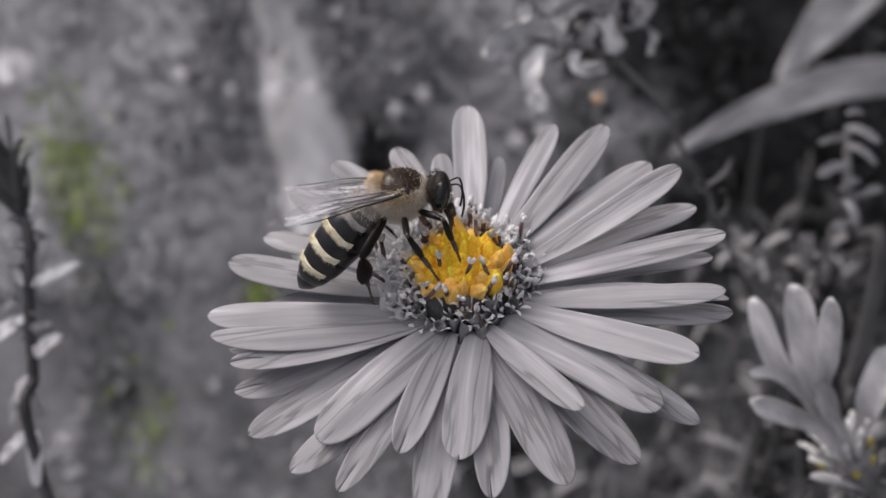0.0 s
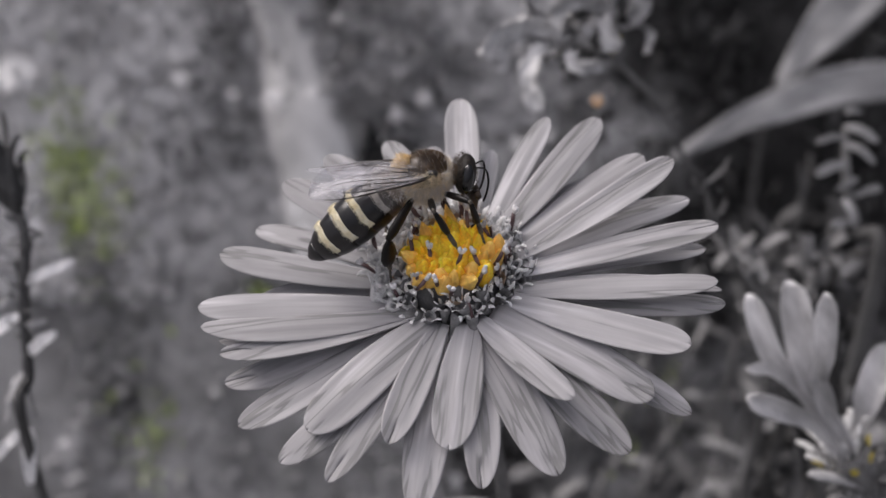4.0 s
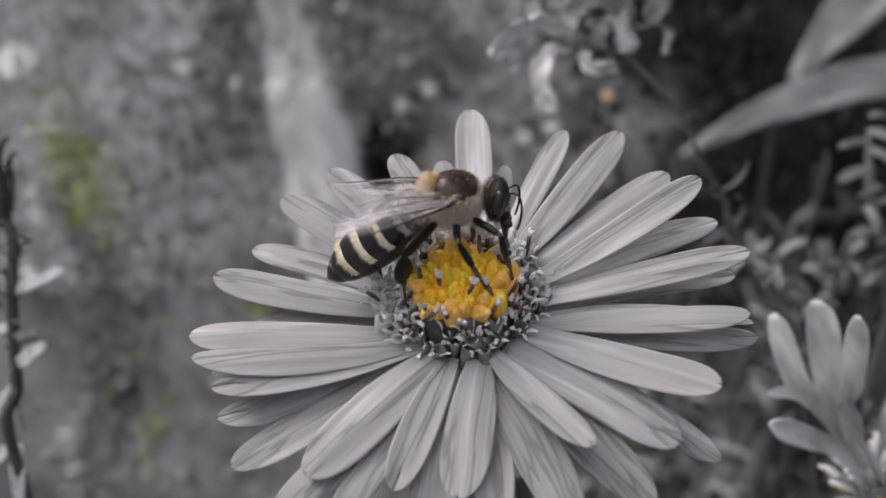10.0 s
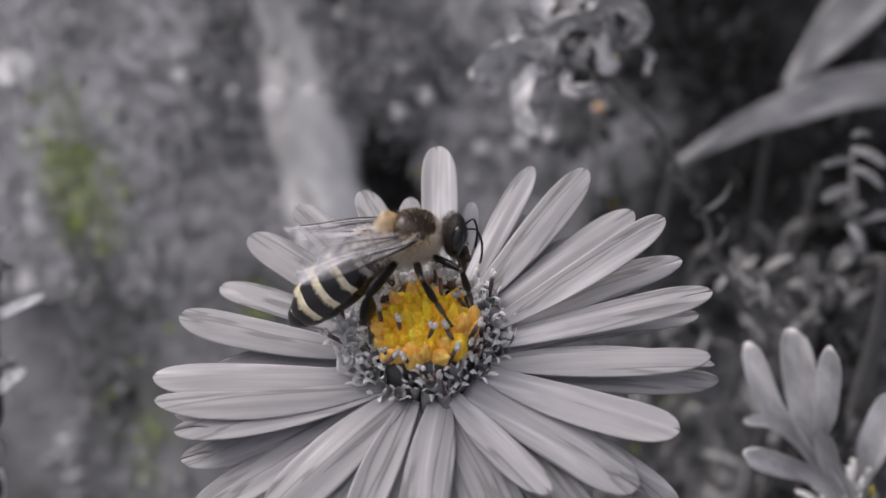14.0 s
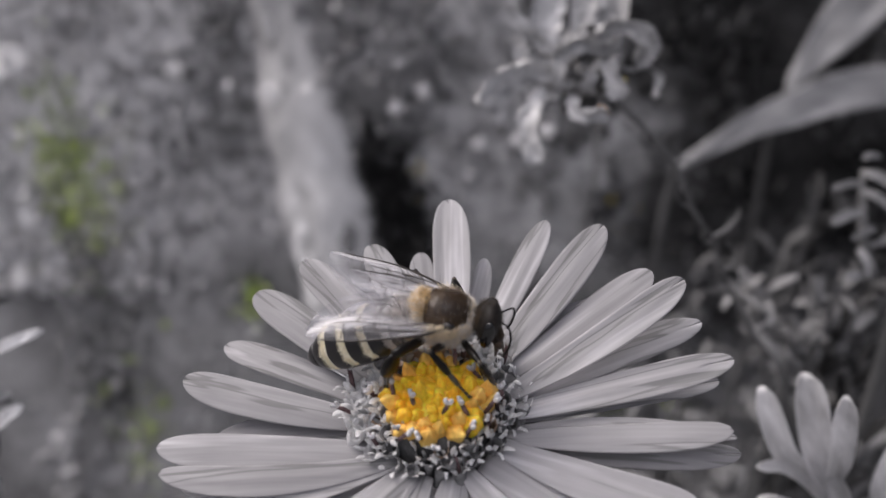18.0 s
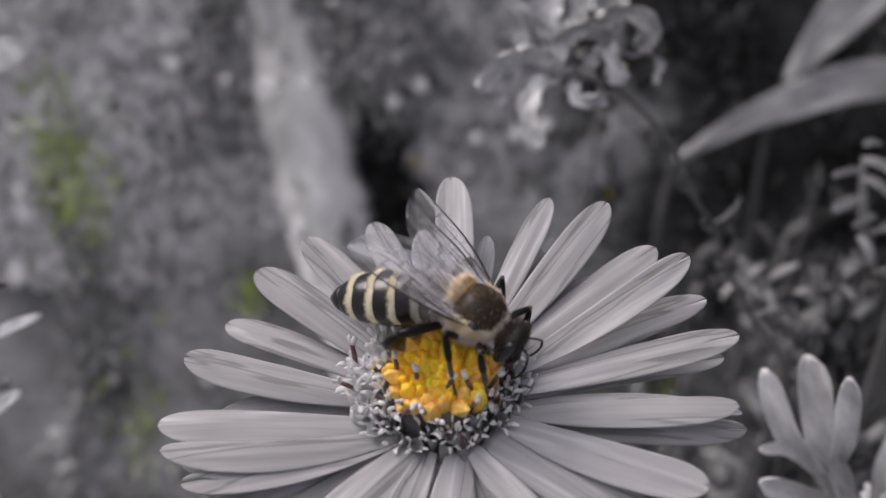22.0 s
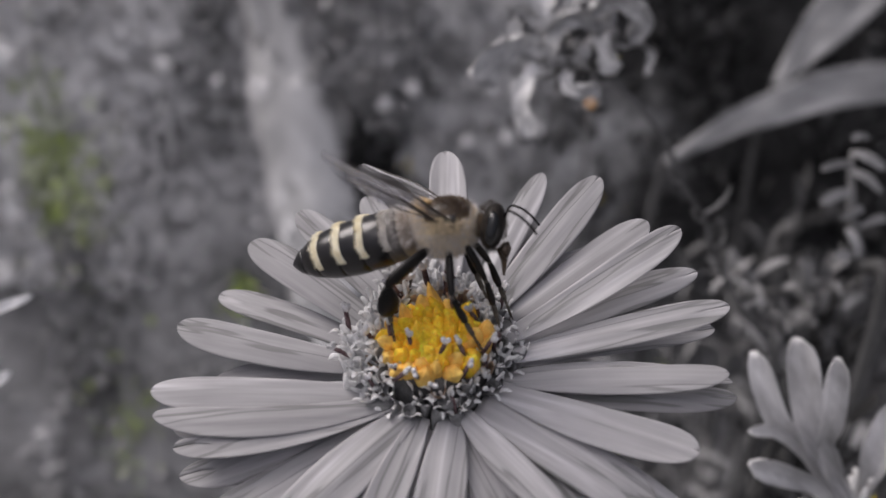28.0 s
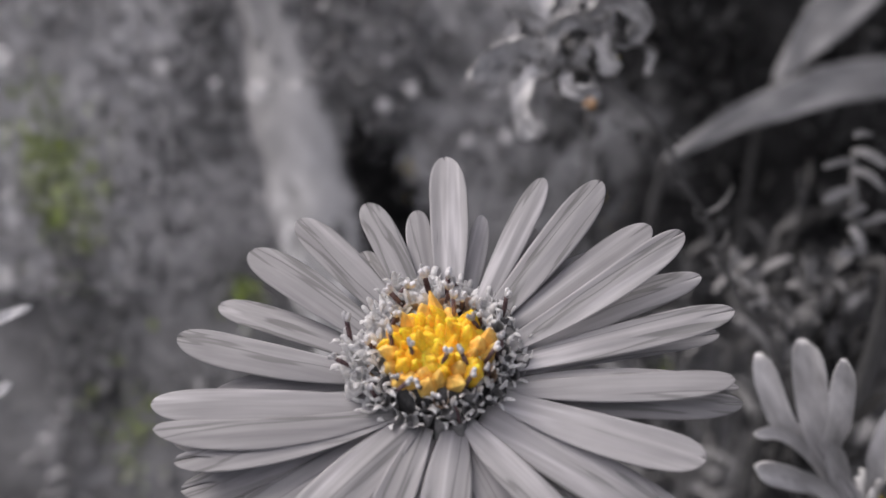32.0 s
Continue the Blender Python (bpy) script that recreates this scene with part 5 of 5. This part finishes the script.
def leg_pieces(kind):
    """Thigh, shin and foot along +x, each from its own joint."""
    a, b = REACH[kind]
    hind = kind == "hind"
    if hind:
        thigh = tube([(0, 0, 0), (a * 0.12, 0, 0.03), (a * 0.45, 0, 0.05), (a * 0.8, 0, 0.02), (a, 0, 0)], [0.15, 0.26, 0.34, 0.36, 0.20], 12)
        thigh = ([(x, y * 0.75, z * 1.2) for x, y, z in thigh[0]], thigh[1])
        t = b * 0.46
        shin = tube([(0, 0, 0), (t * 0.12, 0, 0.0), (t * 0.35, 0, 0.02), (t * 0.65, 0, 0), (t * 0.9, 0, 0), (t, 0, 0)], [0.14, 0.30, 0.50, 0.60, 0.46, 0.20], 12)
        shin = ([(x, y * 0.6, z * 1.15) for x, y, z in shin[0]], shin[1])
    else:
        thigh = tube([(0, 0, 0), (a * 0.2, 0, 0.03), (a * 0.6, 0, 0.05), (a * 0.9, 0, 0.02), (a, 0, 0)], [0.15, 0.21, 0.22, 0.17, 0.13], 10)
        t = b * 0.44
        shin = tube([(0, 0, 0), (t * 0.2, 0, 0.03), (t * 0.7, 0, 0), (t * 0.95, 0, 0), (t, 0, 0)], [0.12, 0.17, 0.23, 0.18, 0.13], 10)
    s = t
    first = b * (0.12 if hind else 0.26)
    tar = [tube([(s, 0, 0), (s + first * 0.25, 0, 0), (s + first * 0.85, 0, -0.03), (s + first, 0, -0.03)], [0.11, 0.16, 0.15, 0.09], 8)]
    s += first
    step = (b - s - 0.1) / 4
    for i in range(4):
        tar.append(tube([(s, 0, -0.03 - 0.02 * i), (s + step * 0.75, 0, -0.05 - 0.02 * i), (s + step, 0, -0.06 - 0.02 * i)], [0.065, 0.095, 0.06], 6))
        s += step
    for k in (0.1, -0.1):
        tar.append(tube([(s - 0.05, 0, -0.12), (s + 0.12, k * 0.8, -0.2), (s + 0.16, k * 1.2, -0.34)], [0.05, 0.045, 0.01], 5))
    return thigh, shin, join(tar)


def build_bee():
    bee = thing("honeybee", BEE[0][1], "honeybee with tan furry thorax and black abdomen banded pale yellow", "bee")
    # thorax
    tr = (1.52, 1.42, 1.40)
    th = part("thorax", mesh("thorax", *scaled(ball((0, 0, 0), tr, 28, 18)), CHITIN_BROWN), bee)
    dome_c, dome_r = (0.14, 0, 0.40), (1.40, 1.24, 1.00)
    part("scutum", mesh("scutum", *scaled(ball(dome_c, dome_r, 28, 16)), CHITIN_BACK), th, label="dark brown plate on the back")
    bald = lambda d: d.z > 0.22 and -0.62 < d.x < 0.86 and abs(d.y) < 0.90
    f = hairs(on_ellipsoid((0, 0, 0), tr, lambda d: not bald(d)), 7500, 0.52, 0.011, 5)
    part("fur", mesh("fur", *scaled(f), FUZZ), th, label="tan fur")
    f = hairs(on_ellipsoid(dome_c, dome_r, lambda d: d.z > -0.1), 2400, 0.20, 0.009, 15, 0.25)
    part("short_fur", mesh("short_fur", *scaled(f), FUZZ_BACK), th, label="short dark brown fur on the back")
    f = hairs(on_ellipsoid(dome_c, dome_r, lambda d: d.z > -0.1), 240, 0.40, 0.0055, 17, 0.1)
    part("long_hair", mesh("long_hair", *scaled(f), FUZZ_PALE), th, label="scattered longer pale hairs")
    f = hairs(on_ellipsoid((0, 0, 0), tr, lambda d: not bald(d) and (d.x < -0.45 or d.z < -0.2 or d.x > 0.62)), 4200, 0.62, 0.013, 6)
    part("pale_fur", mesh("pale_fur", *scaled(f), FUZZ_PALE), th, label="pale fur")
    sc = ball((-1.18, 0, 0.80), (0.36, 0.70, 0.34), 14, 8)
    part("scutellum", mesh("scutellum", *scaled(sc), FUZZ), th, label="orange-tan plate behind the back")
    f = hairs(on_ellipsoid((-1.12, 0, 0.82), (0.42, 0.78, 0.36), lambda d: d.z > -0.2), 700, 0.42, 0.011, 16)
    part("fur", mesh("fur", *scaled(f), FUZZ_ORANGE), th)
    for s in (1, -1):
        part("tegula", mesh("tegula", *scaled(ball((0.42, s * 1.3, 0.45), (0.36, 0.22, 0.24), 12, 8)), CHITIN), th, label="black wing-root scale")
    # head
    feelers = []
    hc = (2.42, 0, -0.30)
    hd = part("head", mesh("head", *scaled(moved(ball((0, 0, 0), (0.66, 1.22, 1.24), 24, 16), Matrix.Translation(hc) @ pose(0, 0, 0, 0, 14, 0))), CHITIN_HEAD), bee)
    for s in (1, -1):
        part("compound_eye", mesh("compound_eye", *scaled(moved(ball((0, 0, 0), (0.38, 0.30, 0.88), 16, 12), Matrix.Translation((2.46, s * 1.05, -0.25)) @ pose(0, 0, 0, s * 10, 14, 0))), EYE), hd)
        an = tube(spline([(3.05, s * 0.35, 0.1), (3.45, s * 0.65, 0.4), (3.7, s * 0.85, 0.35)], 6), 0.055, 6)
        fl = tube(spline([(3.7, s * 0.85, 0.35), (4.05, s * 0.95, -0.1), (4.3, s * 1.0, -0.75), (4.4, s * 1.0, -1.35)], 12), [0.06] + [0.068] * 10 + [0.045], 7)
        feelers.append((part("antenna", mesh("antenna", *scaled(join([an, fl])), LEGM), hd), s))
        md = tube([(2.9, s * 0.45, -1.35), (3.05, s * 0.42, -1.75), (3.0, s * 0.15, -2.0)], [0.24, 0.2, 0.08], 8)
        part("mandible", mesh("mandible", *scaled(md), CHITIN_BROWN), hd)
    pro = tube([(2.7, 0, -1.5), (2.85, 0, -2.2), (2.75, 0, -3.0)], [0.26, 0.18, 0.06], 8)
    part("tongue", mesh("tongue", *scaled(pro), CHITIN_BROWN), hd)
    f = hairs(on_ellipsoid(hc, (0.66, 1.20, 1.21), lambda d: abs(d.y) < 0.62 or d.x < -0.2), 1100, 0.30, 0.009, 7, 0.0)
    part("fur", mesh("fur", *scaled(f), FUZZ_HEAD), hd)
    part("neck", mesh("neck", *scaled(tube([(1.2, 0, -0.1), (2.0, 0, -0.25)], [0.75, 0.6], 14)), CHITIN_BROWN), bee)
    # abdomen, built from its waist backwards
    ab = part("abdomen", mesh("abdomen", *scaled(lathe([(-u * TAIL_LONG, r * 0.97) for u, r in BELLY], 28, 0.95, "x")), CHITIN), bee, pose(-1.5 * MM, 0, -0.2 * MM))
    part("waist", mesh("waist", *scaled(ball((0.1, 0, 0), (0.7, 0.75, 0.75), 14, 10)), CHITIN_BROWN), ab)
    for u0, u1, mt in ((0.02, 0.135, CHITIN_FRONT), (0.12, 0.24, CHITIN_GREY), (0.22, 0.42, CHITIN), (0.40, 0.60, CHITIN), (0.585, 0.785, CHITIN), (0.77, 0.90, CHITIN), (0.885, 1.0, CHITIN)):
        part("tergite", mesh("tergite", *scaled(ring(u0, u1, 0.05)), mt), ab)
    for u0, u1, mt in ((0.19, 0.235, BAND_GREY), (0.365, 0.41, BAND), (0.545, 0.593, BAND), (0.73, 0.775, BAND)):
        def waved(piece, u0=u0):
            return [(x + 0.09 * math.sin(5 * math.atan2(z, y) + u0 * 40) * (0.5 + 0.5 * math.sin(13 * math.atan2(z, y))) - 0.10 * min(0.0, z), y, z) for x, y, z in piece[0]], piece[1]
        cuff = ring(u0, u1, 0.08, flare=0.02, seg=48)
        cuff = ([(x, y * q, z * q) for (x, y, z), q in ((p, 1.0 if p[2] > -0.55 else 0.93) for p in cuff[0])], cuff[1])
        bd = part("hair_band", mesh("hair_band", *scaled(waved(cuff)), mt), ab, label="pale grey hair band" if mt is BAND_GREY else "pale yellow hair band")

        def pick(r, u0=u0, u1=u1):
            u, a = r.uniform(u0 - 0.005, u1 + 0.006), r.uniform(-0.30, math.pi + 0.30)
            q = belly_radius(u) + 0.07
            return Vector((-u * TAIL_LONG, q * math.cos(a), q * math.sin(a) * 0.95)), Vector((-1.2, math.cos(a), math.sin(a)))
        part("band_fur", mesh("band_fur", *scaled(waved(hairs(pick, 800, 0.15, 0.012, 9, 0.6))), mt), bd)
    f = hairs(on_ellipsoid((-0.75, 0, 0.1), (0.85, 1.3, 1.25), lambda d: d.z > -0.4), 900, 0.45, 0.011, 12)
    part("fur", mesh("fur", *scaled(f), FUZZ_PALE), ab)
    # wings
    wings = []
    for s in (1, -1):
        for kind, ln, wd in (("forewing", 7.6, 2.9), ("hindwing", 5.4, 2.1)):
            mem, vei = wing_piece(ln, wd, kind == "forewing")
            flip = Matrix.Diagonal((1, s, 1, 1))
            w = part(kind, mesh(kind, *scaled(moved(mem, flip)), WING), bee)
            part("wing_vein", mesh("wing_vein", *scaled(moved(vei, flip)), VEIN), w)
            wings.append((w, kind, s))
    # legs
    legs = []
    for kind in HIPS:
        fe, ti, ta = leg_pieces(kind)
        datas = [mesh(n, *scaled(p), mt) for n, p, mt in (("leg", fe, LEGM), ("tibia", ti, LEGM), ("tarsus", ta, TARSUS))]
        spur = mesh("leg_fur", *scaled(hairs(lambda r, k=kind: (Vector((r.uniform(0.1, REACH[k][1] * 0.45), 0, 0)), Vector((0.3, r.uniform(-1, 1), r.uniform(-1, 1)))), 70, 0.5 if kind == "hind" else 0.32, 0.010, 3, -0.2)), LEGM)
        knee = mesh("knee", *scaled(ball((0, 0, 0), (0.17, 0.15, 0.15), 8, 6)), TARSUS)
        for s in (1, -1):
            a = part("leg", datas[0], bee)
            b = part("tibia", datas[1], bee)
            part("tarsus", datas[2], b)
            part("leg_fur", spur, b)
            if kind != "hind":
                part("knee", knee, b, label="pale joint")
            legs.append((a, b, kind, s))
    return bee, ab, wings, legs, feelers


bee, abdomen, wings, legs, feelers = build_bee()


def leg_rows():
    """Feet stand on the flower's disc while the bee is on it, and hang while it flies."""
    inv = BLOOM.inverted()
    out = [([], []) for _ in legs]
    for t, m in BEE:
        air = min(1.0, max(0.0, (t - 29.2) / 0.5))
        for (fa, fb), (_, _, kind, s) in zip(out, legs):
            hip = Vector(HIPS[kind]) * MM
            hip.y *= s
            stance = Vector(STANCE[kind]) * MM
            stance.y *= s
            hang = Vector(DANGLE[kind]) * MM
            hang.y *= s
            q = inv @ (m @ stance)
            r = math.hypot(q.x, q.y) / MM
            if r > 6.0:
                q.x, q.y = q.x * 6.0 / r, q.y * 6.0 / r
                r = 6.0
            q.z = (dome(r) + 0.55) * MM
            foot = (m.inverted() @ (BLOOM @ q)).lerp(hang, air)
            a, b = (v * MM for v in REACH[kind])
            d = foot - hip
            dist = min(max(d.length, abs(a - b) * 1.05), (a + b) * 0.985)
            d.normalize()
            pole = Vector((0.25 if kind == "front" else -0.3, 0.9 * s, 0.9))
            pole = (pole - d * pole.dot(d)).normalized()
            c = (a * a + dist * dist - b * b) / (2 * a * dist)
            knee = hip + d * (a * c) + pole * (a * math.sqrt(max(0.0, 1 - c * c)))
            foot = hip + d * dist
            fa.append((t, Matrix.Translation(hip) @ aim(knee - hip, pole)))
            fb.append((t, Matrix.Translation(knee) @ aim(foot - knee, pole)))
    return out


# seconds, how far the left and the right wings spread (degrees), how far they lift, how far the right ones slope like a roof
SPREAD = [(0, 7, 34, 0, 1, 0.2), (1.5, 7, 34, 0, 1, 0.2), (3, 7, 26, 0, 2, 0.8), (6, 7, 27, -2, 4, 0.9), (9, 7, 34, -2, 1, 0.7), (10, 7, 38, -3, -1, 0.5), (13, 7, 38, -3, -1, 0.4), (14, 7, 36, -3, -1, 0.4), (17, 12, 10, 4, -5, 0.6), (19, 14, 8, 5, -5, 0.5), (21, 20, 8, 6, 4, 0.6), (23, 18, 8, 6, 0, 0.6), (24, 18, 12, 8, -8, 0.5), (25.5, 34, 30, 6, 0, 0.3), (27.5, 34, 38, 20, 32, 0), (28, 34, 38, 18, 33, 0), (28.5, 34, 38, 18, 26, 0), (29, 44, 30, 14, 18, 0)]
FLIGHT = [(29.3 + k / 30, 80, 80, *((22, -30, 22, 76)[(k + 3) % 4],) * 2, 0) for k in range(50)] + [(31, 82, 82, 30, 30, 0), (32, 82, 82, 30, 30, 0)]


# how far the antennae are raised (degrees, negative is up)
FEEL = [(0, 30), (3, 35), (6, 36), (9, 28), (12, 35), (14, 24), (17, 30), (19, 36), (21, 30), (23, 22), (24, -20), (24.5, -42), (25.5, -44), (27.5, -30), (28, -24), (28.5, -8), (29, -14), (29.5, -50), (30, -54), (32, -52)]


def wing_pose(kind, s, spread, lift, roof):
    root = (0.30, 1.30, 0.45) if kind == "forewing" else (-0.35, 1.24, 0.38)
    extra = 0 if kind == "forewing" else -9
    roll = s * 5 + (36 if s < 0 else -6) * roof  # folded, the front edge lies low
    return pose(root[0] * MM, s * root[1] * MM, root[2] * MM) @ pose(0, 0, 0, 0, 0, -s * (spread + extra * 0.6)) @ pose(0, 0, 0, roll, 2 + lift, 0) @ pose(0, 0, 0, s * lift * 0.3, 0, 0)


def motions():
    last = BEE[-1]
    away = [(31.0, Matrix.Translation((0.02, 0.10, 0.05)) @ last[1]), (32.0, Matrix.Translation((0.15, 0.9, 0.6)) @ last[1])]
    walk(bee, BEE + away)
    walk(abdomen, [(t, pose(-1.5 * MM, 0, -0.2 * MM, 0, a, b)) for t, a, b in TAIL] + [(32.0, pose(-1.5 * MM, 0, -0.2 * MM, 0, 5, 0))])
    for w, kind, s in wings:
        walk(w, [(t, wing_pose(kind, s, a if s > 0 else b, lf if s > 0 else rt, roof)) for t, a, b, lf, rt, roof in SPREAD + FLIGHT])
    for an, s in feelers:
        c = Vector((3.10, s * 0.35, 0.1)) * MM
        walk(an, [(t, Matrix.Translation(c) @ pose(0, 0, 0, 0, a, s * 8 * math.sin(t * 2.3)) @ Matrix.Translation(-c)) for t, a in FEEL])
    for (a, b, _, _), (ra, rb) in zip(legs, leg_rows()):
        walk(a, ra + [(32.0, ra[-1][1])])
        walk(b, rb + [(32.0, rb[-1][1])])


motions()
